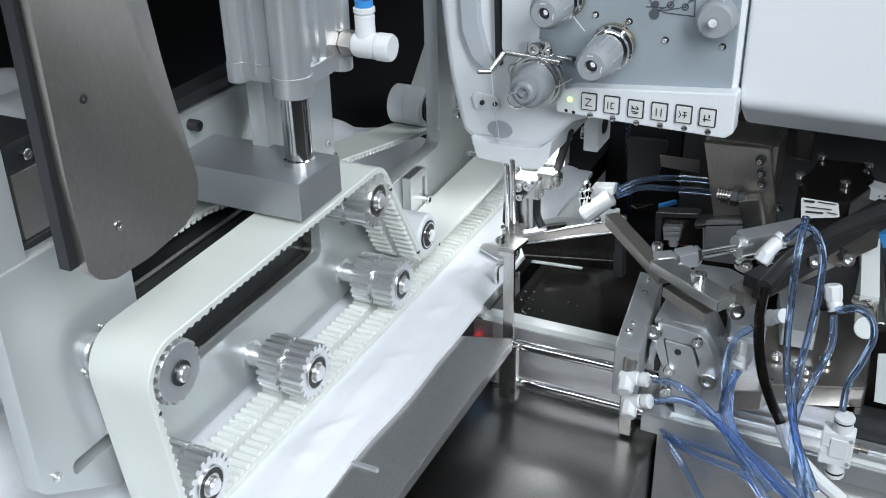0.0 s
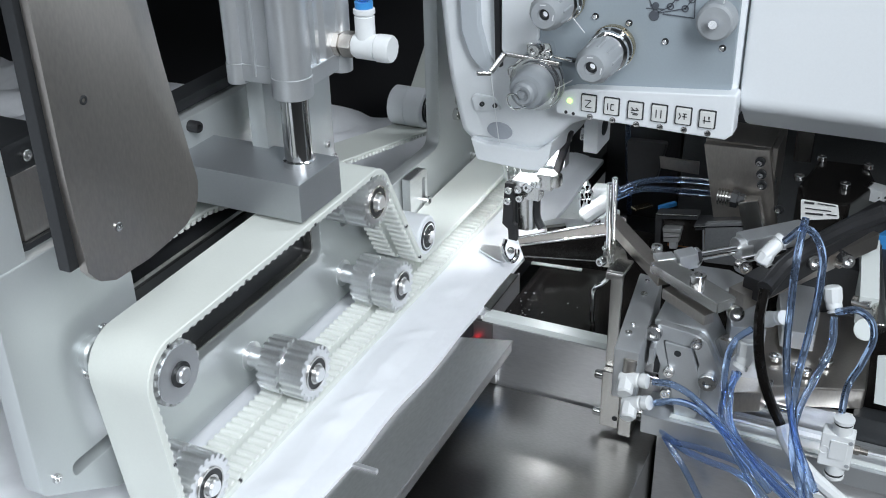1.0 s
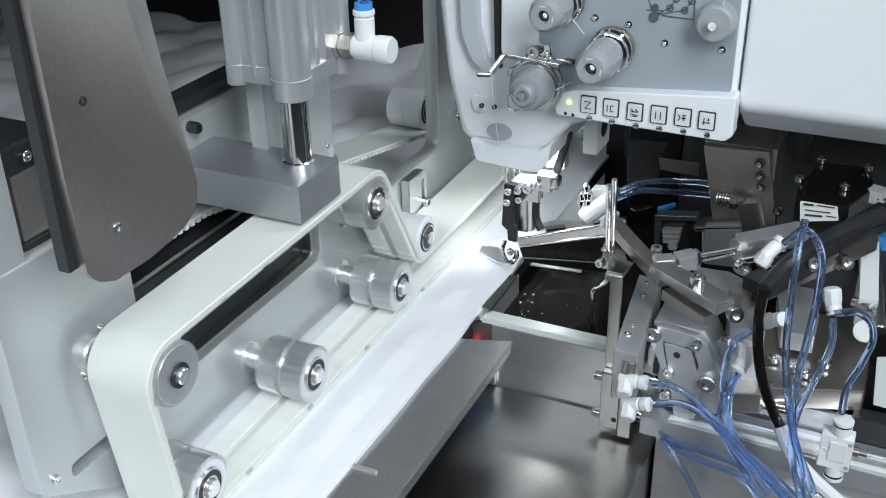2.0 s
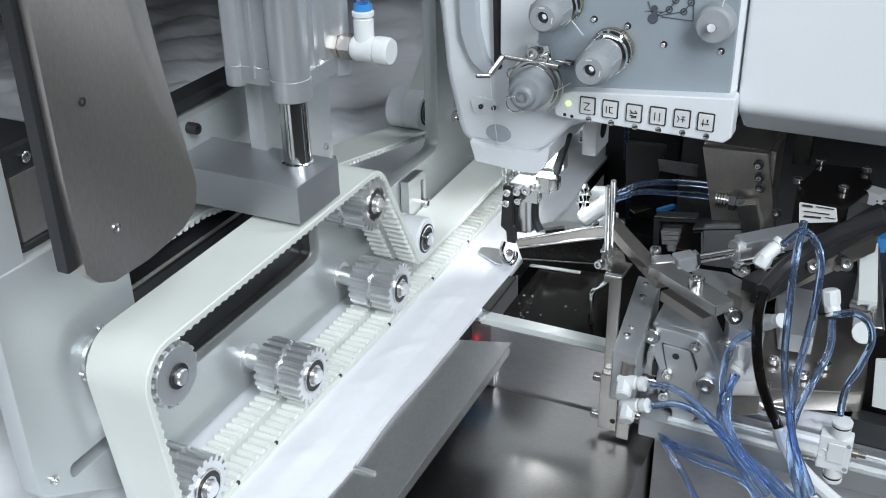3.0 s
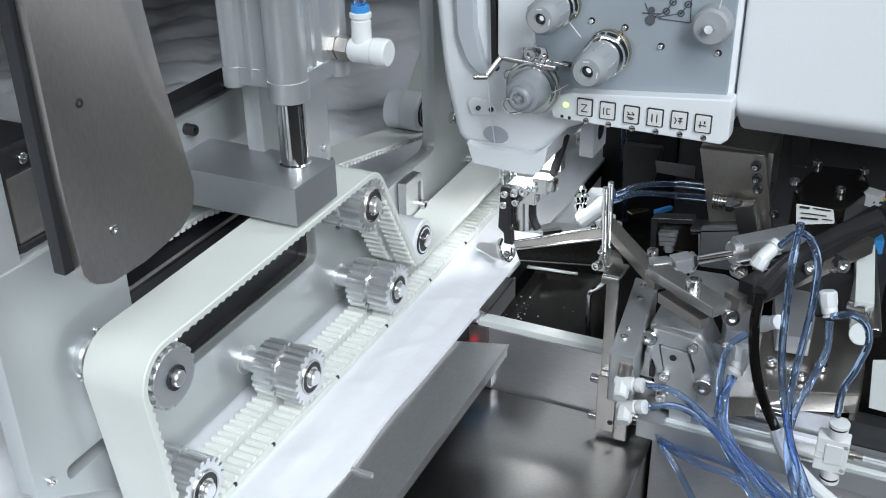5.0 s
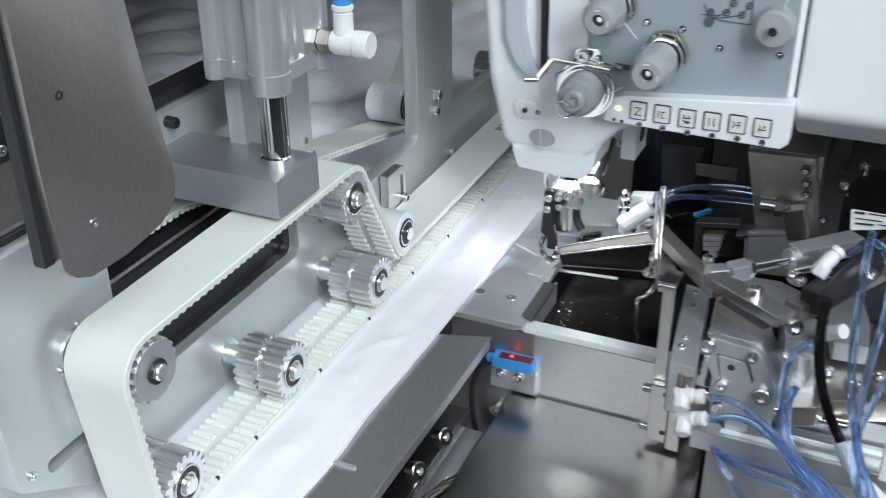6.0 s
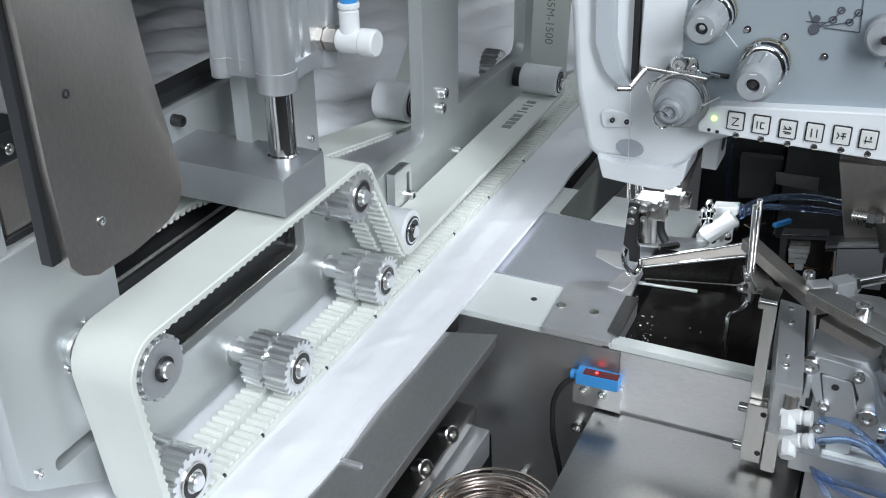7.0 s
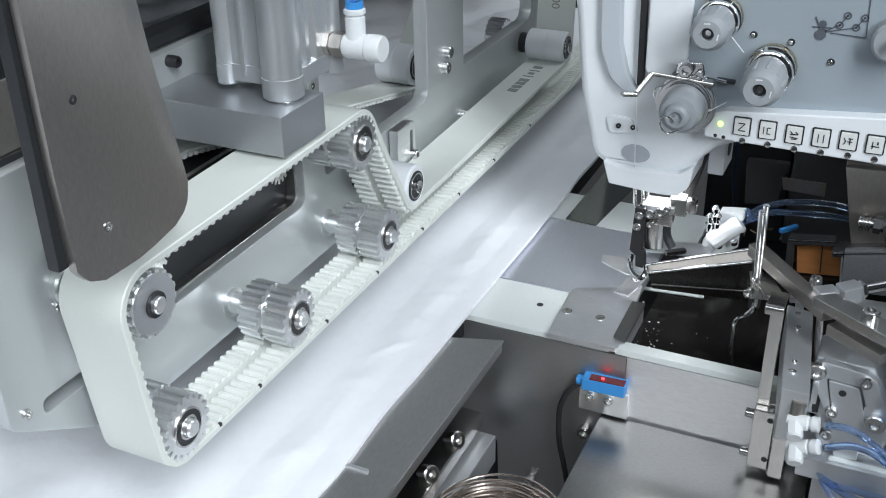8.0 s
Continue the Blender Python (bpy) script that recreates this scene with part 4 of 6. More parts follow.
# six keys
for i, (px, icon) in enumerate(zip(((-0.1626, 0.5228, 0.1241), (-0.1497, 0.5228, 0.1240), (-0.1364, 0.5228, 0.1236), (-0.1234, 0.5228, 0.1239), (-0.1104, 0.5228, 0.1243), (-0.0978, 0.5228, 0.1242)), ("Z", "L", "X", "I", "F", "+"))):
    x, y, z = px
    part("key_frame", plate_y([rect(x - 0.0045, x + 0.0045, z - 0.0051, z + 0.0051, 0.0008), rect(x - 0.0039, x + 0.0039, z - 0.0045, z + 0.0045, 0.0006)], 0.5226, 0.0010, 0.0002), DARK, head)
    k = part("key", plate_y([rect(x - 0.0038, x + 0.0038, z - 0.0044, z + 0.0044, 0.0006)], 0.5222, 0.0020, 0.0003), LABEL, head, "pale push key with a printed stitch sign")
    ib = bmesh.new()
    e = 0.5210
    strokes = {"Z": ((-2, 2, 1.6, 2), (1.6, 2, -1.6, -2), (-1.6, -2, 2, -2)), "L": ((-1.8, 2, -1.8, -2), (0, 1.6, 0, -1.6), (0, 1.6, 1.8, 1.6), (0, -1.6, 1.8, -1.6)),
               "X": ((-2, 2, -0.4, 0.3), (-2, 0.3, 2, 0.6), (0.6, 2, 2, 0.6), (-2, -1, 2, -1.4), (-1.2, -2, 1.5, -2)), "I": ((-1.3, 2.2, -1.3, -2.2), (1.3, 2.2, 1.3, -2.2)),
               "F": ((-2.2, 1.8, -1.2, 0), (-1.2, 0, -2.2, -1.8), (0, 1.6, 2, 1.6), (0.8, 1.6, 0.8, -1.6), (-0.4, 0, 2, 0)), "+": ((-2, -0.6, 2, -0.6), (-1.2, 1.8, -1.2, -2), (1, 2, 1, 0.4), (1.2, 2, 1.2, 0.4))}[icon]
    for a, b, c, d in strokes:
        add_bar(ib, (x + a * 0.001, e, z + b * 0.001), (x + c * 0.001, e, z + d * 0.001), 0.0005, 0.0002, (0, -1, 0), 0)
    part("key_sign", ib, INK, k)
    sx, sz = x + 0.0008, z - 0.0080
    s = screw(head, (sx, 0.5232, sz), (0, -1, 0), 0.0017, 0.0006, STEEL)
    part("screw_slot", bar((sx - 0.0014, 0.5225, sz - 0.0003), (sx + 0.0014, 0.5225, sz + 0.0003), 0.0005, 0.0004, (0, -1, 0), 0), DARK, s)
part("status_lamp", rod((-0.1738, 0.5232, 0.1237), Vector((-0.1738, 0.5232, 0.1237)) + Vector((0, -0.0012, 0)), 0.0013, 16), GREEN_LED, head, "lit green status lamp")
for p in ((-0.1758, 0.5232, 0.1168), (-0.1715, 0.5232, 0.1164)):
    part("panel_hole", rod(p, Vector(p) + Vector((0, -0.0003, 0)), 0.0010, 14, 0.0001), DARK, head)

# cover, lever slot and cheek details
# the rim's shading is put into a darker enamel colour
part("cap_rim", plate_y([rounded([(-0.2444, 0.5320, 0.1922)[::2], (-0.2427, 0.5320, 0.1539)[::2], (-0.2368, 0.5320, 0.1386)[::2], (-0.2279, 0.5320, 0.1309)[::2], (-0.2201, 0.5320, 0.1313)[::2], (-0.2265, 0.5320, 0.1409)[::2], (-0.2314, 0.5320, 0.1584)[::2], (-0.2328, 0.5320, 0.1931)[::2]], 0.012)], 0.5325, 0.006, 0.001), surface("shaded_enamel", (0.50, 0.54, 0.58), 0.35, 0, 0.03, 12, bump=0.02), head, "curved slide rim on the face cap")
part("lever_slot", plate_y([[(-0.2227, 0.5330, 0.1937)[::2], (-0.2213, 0.5330, 0.1362)[::2], (-0.2181, 0.5330, 0.1352)[::2], (-0.2197, 0.5330, 0.1940)[::2]]], 0.5330, 0.007, 0.0003), RUBBER, head, "black take-up lever slot")
part("cap_cover", plate_y([rounded([(-0.2176, 0.5310, 0.1946)[::2], (-0.2174, 0.5310, 0.1439)[::2], (-0.2050, 0.5310, 0.1415)[::2], (-0.1952, 0.5310, 0.1546)[::2], (-0.1948, 0.5310, 0.1965)[::2]], 0.004)], 0.5318, 0.006, 0.001), HEADP, head)
part("cheek", plate_y([rounded([(-0.2383, 0.5320, 0.1137)[::2], (-0.2350, 0.5320, 0.1162)[::2], (-0.2236, 0.5320, 0.1157)[::2], (-0.2178, 0.5320, 0.1075)[::2], (-0.2358, 0.5320, 0.1049)[::2]], 0.003)], 0.5345, 0.004, 0.001), HEADP, head)
for p in ((-0.2301, 0.5315, 0.1111), (-0.2219, 0.5315, 0.1113)):
    part("cheek_hole", ring(p, Vector(p) + Vector((0, -0.0012, 0)), 0.0006, 0.0014), DARK, head)
part("lamp_window", plate_y([[(-0.2199 + 0.0079 * math.cos(a * math.pi / 16) + 0.0010 * math.sin(a * math.pi / 16), 0.0950 + 0.0052 * math.sin(a * math.pi / 16) - 0.0008 * math.cos(a * math.pi / 16)) for a in range(32)]], 0.5338, 0.0012, 0.0003), surface("smoked_window", (0.42, 0.45, 0.50), 0.2, 0, 0.05, 90, bump=0), head, "oval grey lamp window")
part("lower_lip", plate_y([rounded([(-0.2378, 0.0893), (-0.2336, 0.0756), (-0.2050, 0.0738), (-0.1936, 0.0744), (-0.1880, 0.0815), (-0.1860, 0.0945), (-0.1945, 0.0880), (-0.2020, 0.0868), (-0.2290, 0.0868)], [0.001, 0.002, 0.003, 0.003, 0.003, 0.001, 0.003, 0.002, 0.003])], 0.578, 0.095, 0.0008), HEADP, head)
for pts in (((-0.1734, 0.5200, 0.1716), (-0.1661, 0.5200, 0.1638)), ((-0.1829, 0.5150, 0.1298), (-0.1712, 0.5180, 0.1375)), ((-0.2166, 0.5120, 0.1367), (-0.2189, 0.5280, 0.0968), (-0.2236, 0.5520, 0.0551)), ((-0.0937, 0.5200, 0.1962), (-0.0954, 0.5200, 0.1862))):
    part("thread", hose(pts, 0.00028, 4), WHITE, head, "thin white sewing thread")

# lifter block under the arm, right of the needle
part("lifter_block", box(-0.1932, -0.1832, 0.612, 0.640, 0.0549, 0.1085, 0.0012), HEADP, head, "pale lifter block under the arm")
part("lifter_hole", rod((-0.1833, 0.626, 0.070), (-0.1829, 0.626, 0.070), 0.0065, 20, 0.0001), DARK, head)
screw(head, (-0.1932, 0.620, 0.0645), (-1, -0.2, 0), 0.0042, 0.004)

# needle lamp and stitching parts
part("needle_lamp", box(-0.2110, -0.1985, 0.5680, 0.5780, 0.0640, 0.0705, 0.0015), LED_WHITE, head, "lit white needle lamp")
part("lamp_arm", bar((-0.2122, 0.5920, 0.0517), (-0.1973, 0.5920, 0.0727), 0.0075, 0.006, (0, -1, 0), 0.0015), WHITE, head, "white lamp arm")
part("lamp_holder", box(-0.2180, -0.1940, 0.5795, 0.588, 0.0560, 0.0790, 0.001), ALU, head)
nb = thing("needle_set", (-0.218, 0.556, 0.0), "two thin chromed needle bars with clamp", "needle bar")
moving(nb)
for px in (((-0.2247, 0.5560, 0.0675), (-0.2229, 0.5560, 0.0516)), ((-0.2205, 0.5580, 0.0674), (-0.2188, 0.5580, 0.0515)), ((-0.2176, 0.5600, 0.0671), (-0.2161, 0.5600, 0.0511))):
    part("needle_bar", rod(px[0], px[1], 0.0011, 12), CHROME, nb)
part("needle", rod((-0.2214, 0.5560, 0.0518), (-0.2162, 0.5560, 0.0128), 0.0006, 8), CHROME, nb)
foot = thing("presser_foot", (-0.205, 0.556, 0.0), "chromed presser foot with a black guide lever", "presser foot")
moving(foot)
part("foot_clamp", bar((-0.2190, 0.5520, 0.0520), (-0.1991, 0.5520, 0.0518), 0.012, 0.009, (0, -1, 0), 0.001), STEEL, foot)
part("foot_clamp", bar((-0.2165, 0.5520, 0.0575), (-0.1978, 0.5520, 0.0578), 0.003, 0.014, (0, -1, 0), 0.0006), ALU_BRIGHT, foot)
part("side_clamp", bar((-0.1966, 0.5520, 0.0648), (-0.1962, 0.5520, 0.0542), 0.010, 0.010, (0, -1, 0), 0.001), STEEL, foot)
part("side_clamp", bar((-0.1886, 0.5480, 0.0664), (-0.1883, 0.5480, 0.0582), 0.006, 0.008, (0, -1, 0), 0.002), STEEL, foot)
part("clamp_arm", bar((-0.1944, 0.5650, 0.0600), (-0.1870, 0.5650, 0.0880), 0.0045, 0.006, (0, -1, 0), 0.001), RUBBER, foot)
toes = []
toes.append(part("foot_shank", bar((-0.2114, 0.5520, 0.0476), (-0.2105, 0.5520, 0.0232), 0.0085, 0.007, (0, -1, 0), 0.0015), STEEL, foot))
toes.append(part("foot_shank", bar((-0.2155, 0.5500, 0.0469), (-0.2144, 0.5500, 0.0282), 0.003, 0.005, (0, -1, 0), 0.0008), DARK, foot))
toes.append(part("foot_toe", hose([(-0.2020, 0.5520, 0.0493), (-0.2025, 0.5520, 0.0395), (-0.2012, 0.5510, 0.0324), (-0.1973, 0.5490, 0.0273)], 0.0026), DARK, foot))
toes.append(part("foot_toe", bar((-0.2061, 0.5530, 0.0474), (-0.2055, 0.5530, 0.0238), 0.004, 0.006, (0, -1, 0), 0.0012), ALU_BRIGHT, foot))
for p, r in (((-0.2114, 0.5450, 0.0545), 0.0030), ((-0.2051, 0.5450, 0.0564), 0.0032), ((-0.2015, 0.5450, 0.0593), 0.0022), ((-0.2105, 0.5450, 0.0481), 0.0024)):
    screw(foot, p, (0, -1, 0), r, 0.003)
part("guide_lever", plate_y([rounded([(-0.2196, 0.5420, 0.0581)[::2], (-0.2136, 0.5420, 0.0584)[::2], (-0.2135, 0.5420, 0.0313)[::2], (-0.2116, 0.5420, 0.0293)[::2], (-0.2107, 0.5420, 0.0191)[::2], (-0.2168, 0.5420, 0.0194)[::2], (-0.2173, 0.5420, 0.0266)[::2], (-0.2211, 0.5420, 0.0298)[::2]], 0.001)], 0.543, 0.004), RUBBER, foot, "black guide lever with two screws")
for p in ((-0.2165, 0.5410, 0.0541), (-0.2171, 0.5410, 0.0467)):
    screw(foot, p, (0, -1, 0), 0.0026, 0.0022)
shoe = part("hem_shoe", hose([(-0.2203, 0.5450, 0.0165), (-0.2198, 0.5400, 0.0133), (-0.2165, 0.5360, 0.0095), (-0.2119, 0.5340, 0.0083), (-0.2093, 0.5360, 0.0111), (-0.2102, 0.5400, 0.0138)], 0.0016), CHROME, foot)
hem_plate = part("hem_plate", plate_z([rounded([(-0.2411, 0.5560, 0.0030)[:2], (-0.2274, 0.5577, 0.0030)[:2], (-0.2173, 0.5389, 0.0030)[:2], (-0.2237, 0.5393, 0.0030)[:2], (-0.2391, 0.5475, 0.0030)[:2]], 0.002)], 0.0035, 0.0012, 0.0003), SHEET, foot, "curved steel hem plate")
screw(foot, (-0.2185, 0.5504, 0.0060), (0.2, -0.6, 0.6), 0.0024, 0.0025)

raised = [(hem_plate, 0.011), (shoe, 0.008)] + [(ob, 0.005) for ob in toes]

# folder blade across the black bed
folder = moving(thing("hem_folder", (-0.16, 0.53, -0.02), "long polished steel hem folder over the black bed", "hem folder"))


def sheet(pts, thick):
    """A flat sheet through four corners, with a thickness."""
    bm = bmesh.new()
    vs = [bm.verts.new(p) for p in pts]
    face = bm.faces.new(vs)
    face.normal_update()
    n = face.normal.copy()
    ext = bmesh.ops.extrude_face_region(bm, geom=[face])
    bmesh.ops.translate(bm, verts=[v for v in ext["geom"] if isinstance(v, bmesh.types.BMVert)], vec=n * thick)
    bmesh.ops.recalc_face_normals(bm, faces=bm.faces)
    return bm


FOLD_U0, FOLD_U1, FOLD_L0, FOLD_L1 = (-0.2112, 0.5430, 0.0206), (-0.1531, 0.5560, 0.0374), (-0.2089, 0.5410, 0.0169), (-0.1512, 0.5510, 0.0320)
FOLD_B0, FOLD_B1 = (-0.2052, 0.5410, 0.0071), (-0.1495, 0.5490, 0.0068)
part("blade", sheet((FOLD_U0, FOLD_U1, FOLD_L1, FOLD_L0), 0.0010), STEEL_BROWN, folder)
part("blade_edge", rod(FOLD_U0, FOLD_U1, 0.0010, 12), CHROME, folder)
part("blade_edge", rod(FOLD_L0, FOLD_L1, 0.0012, 12), CHROME, folder)
part("blade_side", sheet((FOLD_L0, FOLD_L1, FOLD_B1, FOLD_B0), 0.0012), GLOSS_BLACK, folder, "oily black side of the folder")
part("side_seam", rod((Vector(FOLD_L0) * 0.25 + Vector(FOLD_B0) * 0.75), (Vector(FOLD_L1) * 0.25 + Vector(FOLD_B1) * 0.75), 0.0007, 10), STEEL, folder)
part("inner_fold", bar((-0.2213, 0.5835, -0.0192), (-0.1820, 0.5877, -0.0192), 0.0036, 0.0010), PLATE, folder, "pale strip lying on the bed")
part("blade_stand", bar(Vector(FOLD_U1) + Vector((0.002, 0.004, 0.002)), Vector(FOLD_B1) + Vector((0.003, 0.002, -0.004)), 0.010, 0.006, (1, 0, 0)), RUBBER, folder)
screw(folder, Vector(FOLD_U1) + Vector((0.0050, 0.000, 0.002)), (0.2, -1, 0.4), 0.0026, 0.003)
screw(folder, Vector(FOLD_U1) + Vector((0.0055, 0.001, -0.005)), (0.2, -1, 0.4), 0.0026, 0.003)
part("small_bar", bar((-0.2103, 0.5929, 0.0040), (-0.1992, 0.6014, 0.0040), 0.004, 0.003), STEEL, folder)
part("rear_tongue", plate_z([[(-0.2251, 0.5945, 0.0020)[:2], (-0.2095, 0.6133, 0.0020)[:2], (-0.1815, 0.6207, 0.0020)[:2], (-0.1867, 0.6001, 0.0020)[:2]]], 0.002, 0.0015, 0.0003), ALU, folder)

# white air nozzle block behind the folder
nozzle = moving(thing("air_nozzle", (-0.15, 0.60, 0.0), "white plastic air nozzle with nickel fittings", "air nozzle"))
part("nozzle_block", plate_y([rounded([(-0.1793, 0.0411), (-0.1640, 0.0432), (-0.1640, 0.0380), (-0.1765, 0.0305)], 0.0012)], 0.5940, 0.0090, 0.0010), WHITE, nozzle)
part("nozzle_body", turned((-0.1815, 0.5830, 0.0225), (-0.1640, 0.5890, 0.0385), [(0, 0.0046), (0.0015, 0.0058), (0.0200, 0.0058), (0.0215, 0.0050), (0.0225, 0.0050)], 10), WHITE, nozzle)
part("nozzle_foot", plate_z([rounded([(-0.1921, 0.6134), (-0.1797, 0.6162), (-0.1690, 0.6350), (-0.1900, 0.6330)], 0.003)], 0.002, 0.010, 0.001), PLATE, nozzle)
part("release_ring", turned((-0.1640, 0.5930, 0.0400), (-0.1615, 0.5945, 0.0405), [(0, 0.0040), (0.0026, 0.0040)], 20), TUBE, nozzle, "clear release ring")
for at in ((-0.1805, 0.5850, 0.0350), (-0.1834, 0.5850, 0.0290), (-0.1785, 0.5850, 0.0300)):
    part("nipple", turned(at, (at[0] - 0.001, at[1], at[2] + 0.1), [(0, 0.0017), (0.0030, 0.0017), (0.0032, 0.0027), (0.0058, 0.0027), (0.0060, 0.0014), (0.0078, 0.0014), (0.0085, 0.0023), (0.0105, 0.0025), (0.0122, 0.0012)], 16), CHROME, nozzle, "nickel nipple")
for at in ((-0.1640, 0.5890, 0.0300), (-0.1800, 0.6100, 0.0070), (-0.1720, 0.6180, 0.0070)):
    screw(nozzle, at, (0, -0.5, 1), 0.0024, 0.003)
part("air_hose", hose([(-0.1630, 0.5945, 0.0400), (-0.1540, 0.6120, 0.0400), (-0.1377, 0.6381, 0.0340), (-0.1179, 0.6521, 0.0300), (-0.1088, 0.6548, 0.0280)], 0.0020), TUBE, nozzle)
part("air_hose", hose([(-0.1640, 0.5940, 0.0350), (-0.1545, 0.6110, 0.0350), (-0.1372, 0.6385, 0.0260), (-0.1170, 0.6516, 0.0220), (-0.1060, 0.6560, 0.0200)], 0.0020), TUBE, nozzle)

# oil drops on the black bed
drops = bmesh.new()
rd = random.Random(11)
for k in range(46):
    cx, cy = rd.gauss(-0.2010, 0.004), rd.uniform(0.500, 0.548)
    if k % 6 == 0:
        cx = rd.uniform(-0.200, -0.150)
    r = rd.uniform(0.0002, 0.0009)
    add_turned(drops, (cx, cy, TZ - 0.01605), (cx, cy, 0), [(0, r), (r * 0.3, r * 0.85), (r * 0.5, r * 0.4)], 8)
tagged(part("oil_drops", drops, CHROME, sew_table, "scattered shiny oil drops"), kind="stuff")

# ---- front edge guide that strokes back on two rods ----
guide = thing("edge_guide", (-0.125, 0.476, 0.0), "brushed steel edge guide post with two upright pins", "edge guide")
part("post", box(-0.1300, -0.1236, 0.4720, 0.4745, -0.045, 0.0490, 0.0004), STEEL, guide)
part("post_top", plate_x([rounded([(0.4719, 0.0462), (0.4719, 0.0515), (0.4950, 0.0478), (0.4950, 0.0450), (0.4746, 0.0485), (0.4746, 0.0462)], [0.0004, 0.003, 0.0004, 0.0004, 0.001, 0.0004])], -0.1284, 0.0092), STEEL, guide, "bent top of the post")
part("pin_arm", bar((-0.1310, 0.4900, 0.0460), (-0.1425, 0.5215, 0.0405), 0.0105, 0.0028), STEEL, guide)
part("foot_block", box(-0.1300, -0.1192, 0.4665, 0.4718, -0.0460, -0.0085, 0.0008), STEEL, guide)
for z in (-0.0135, -0.0390):
    part("block_hole", rod((-0.1212, 0.4665, z), (-0.1212, 0.4662, z), 0.0016, 14, 0.0001), DARK, guide)
    screw(guide, (-0.1300, 0.4695, z), (-1, 0, 0), 0.0026, 0.0045)
    part("guide_rod", rod((-0.1236, 0.4760, z + 0.0012), (-0.0290, 0.4760, z + 0.0012), 0.0030, 20), CHROME, guide, "chromed guide rod")
part("pin", rod((-0.1438, 0.5136, 0.0415), (-0.1456, 0.5136, 0.0828), 0.0017, 16), CHROME, guide, "polished upright pin")
part("pin", rod((-0.1432, 0.5205, 0.0405), (-0.1446, 0.5205, 0.0833), 0.0017, 16), CHROME, guide, "polished upright pin")
part("pin_clamp", obox((-0.1434, 0.5155, 0.0372), (0.0080, 0.0150, 0.0085), (6, 0, 14), 0.0008), STEEL, guide)
screw(guide, (-0.1450, 0.5075, 0.0368), (-0.3, -1, 0.1), 0.0026, 0.004)
screw(guide, (-0.1440, 0.5075, 0.0440), (-0.2, -0.4, 1), 0.0018, 0.002)
part("wire_finger", hose([(-0.1434, 0.5150, 0.0340), (-0.1430, 0.5150, 0.0230), (-0.1460, 0.5150, 0.0180), (-0.1510, 0.5150, 0.0130), (-0.1518, 0.5150, 0.0030), (-0.1518, 0.5150, -0.0069), (-0.1507, 0.5150, -0.0188)], 0.0015), CHROME, guide, "bent wire finger")

# ---- guided air cylinder and clevis in front of the beam ----
ram = moving(thing("guided_cylinder", (-0.10, 0.47, -0.04), "grey anodised guided air cylinder with white elbows", "air cylinder"))
part("cylinder_body", plate_z([rounded([(-0.1167, 0.4385), (-0.1034, 0.4385), (-0.1121, 0.5166), (-0.1261, 0.5197)], 0.001)], 0.0120, 0.030, 0.0008), ALU, ram)
part("rod_block", box(-0.1186, -0.1110, 0.4640, 0.4840, -0.0480, -0.0032, 0.001), STEEL, ram)
for p, r in (((-0.1173, 0.4967, 0.0270), 0.0020), ((-0.1142, 0.4640, 0.0270), 0.0013), ((-0.1140, 0.4550, 0.0270), 0.0020), ((-0.1195, 0.5110, 0.0270), 0.0016)):
    screw(ram, p, (0, 0, 1), r, 0.0008)
part("port_hole", rod((-0.1057, 0.4384, 0.0205), (-0.1057, 0.4381, 0.0205), 0.0017, 16, 0.0001), DARK, ram)
part("slide_rail", bar((-0.1022, 0.4606, 0.0120), (-0.1095, 0.5402, 0.0120), 0.003, 0.010), ALU_BRIGHT, ram)
part("slide_rail", bar((-0.1007, 0.4679, 0.0020), (-0.1099, 0.5521, 0.0060), 0.003, 0.010), DARK, ram)


def elbow(parent, a, b, c, r=0.0045):
    """A white push-in elbow: body from a to b, socket from b to c."""
    a, b, c = Vector(a), Vector(b), Vector(c)
    n = (b - a).length
    g = part("elbow", turned(a, b, [(0, r * 0.8), (n * 0.1, r), (n * 0.75, r), (n, r * 0.85)], 8), WHITE, parent, "white push-in elbow fitting", at=a)
    m = (c - b).length
    part("socket", turned(b - (c - b) * 0.25, c, [(0, r * 0.8), (m * 0.3, r * 0.86), (m * 0.80, r * 0.86), (m * 0.84, r * 0.70), (m * 0.95, r * 0.70), (m * 0.96, r * 0.88), (m * 1.22, r * 0.88), (m * 1.25, r * 0.6)], 20), WHITE, g)
    return g


elbow(ram, (-0.1066, 0.4255, 0.0098), (-0.1080, 0.4335, 0.0135), (-0.0965, 0.4325, 0.0158), 0.0043)
elbow(ram, (-0.1046, 0.4285, -0.0072), (-0.1060, 0.4365, -0.0030), (-0.0948, 0.4340, 0.0020), 0.0043)
part("stem", rod((-0.1078, 0.4355, 0.0140), (-0.1076, 0.4384, 0.0225), 0.0034), STEEL_BROWN, ram)
part("base_bar", box(-0.1050, 0.25, 0.4600, 0.4840, -0.0385, -0.0262, 0.0010), ALU, ram, "grey aluminium base bar")
part("base_groove", box(-0.0900, 0.25, 0.4625, 0.4660, -0.0261, -0.0252, 0.0003), PLATE, ram)
part("base_groove", box(-0.0900, 0.25, 0.4740, 0.4780, -0.0261, -0.0245, 0.0003), ALU_BRIGHT, ram)
screw(ram, (-0.0990, 0.4901, -0.0450), (0, -0.4, 0.9), 0.0044, 0.004, DARK)
screw(ram, (-0.0741, 0.4926, -0.0300), (0, -0.5, 0.9), 0.0042, 0.004, DARK)

part("lower_panel", box(-0.0960, 0.30, 0.4640, 0.4665, -0.20, -0.0387, 0.0005), SHEET, ram, "dull steel panel below the base bar")
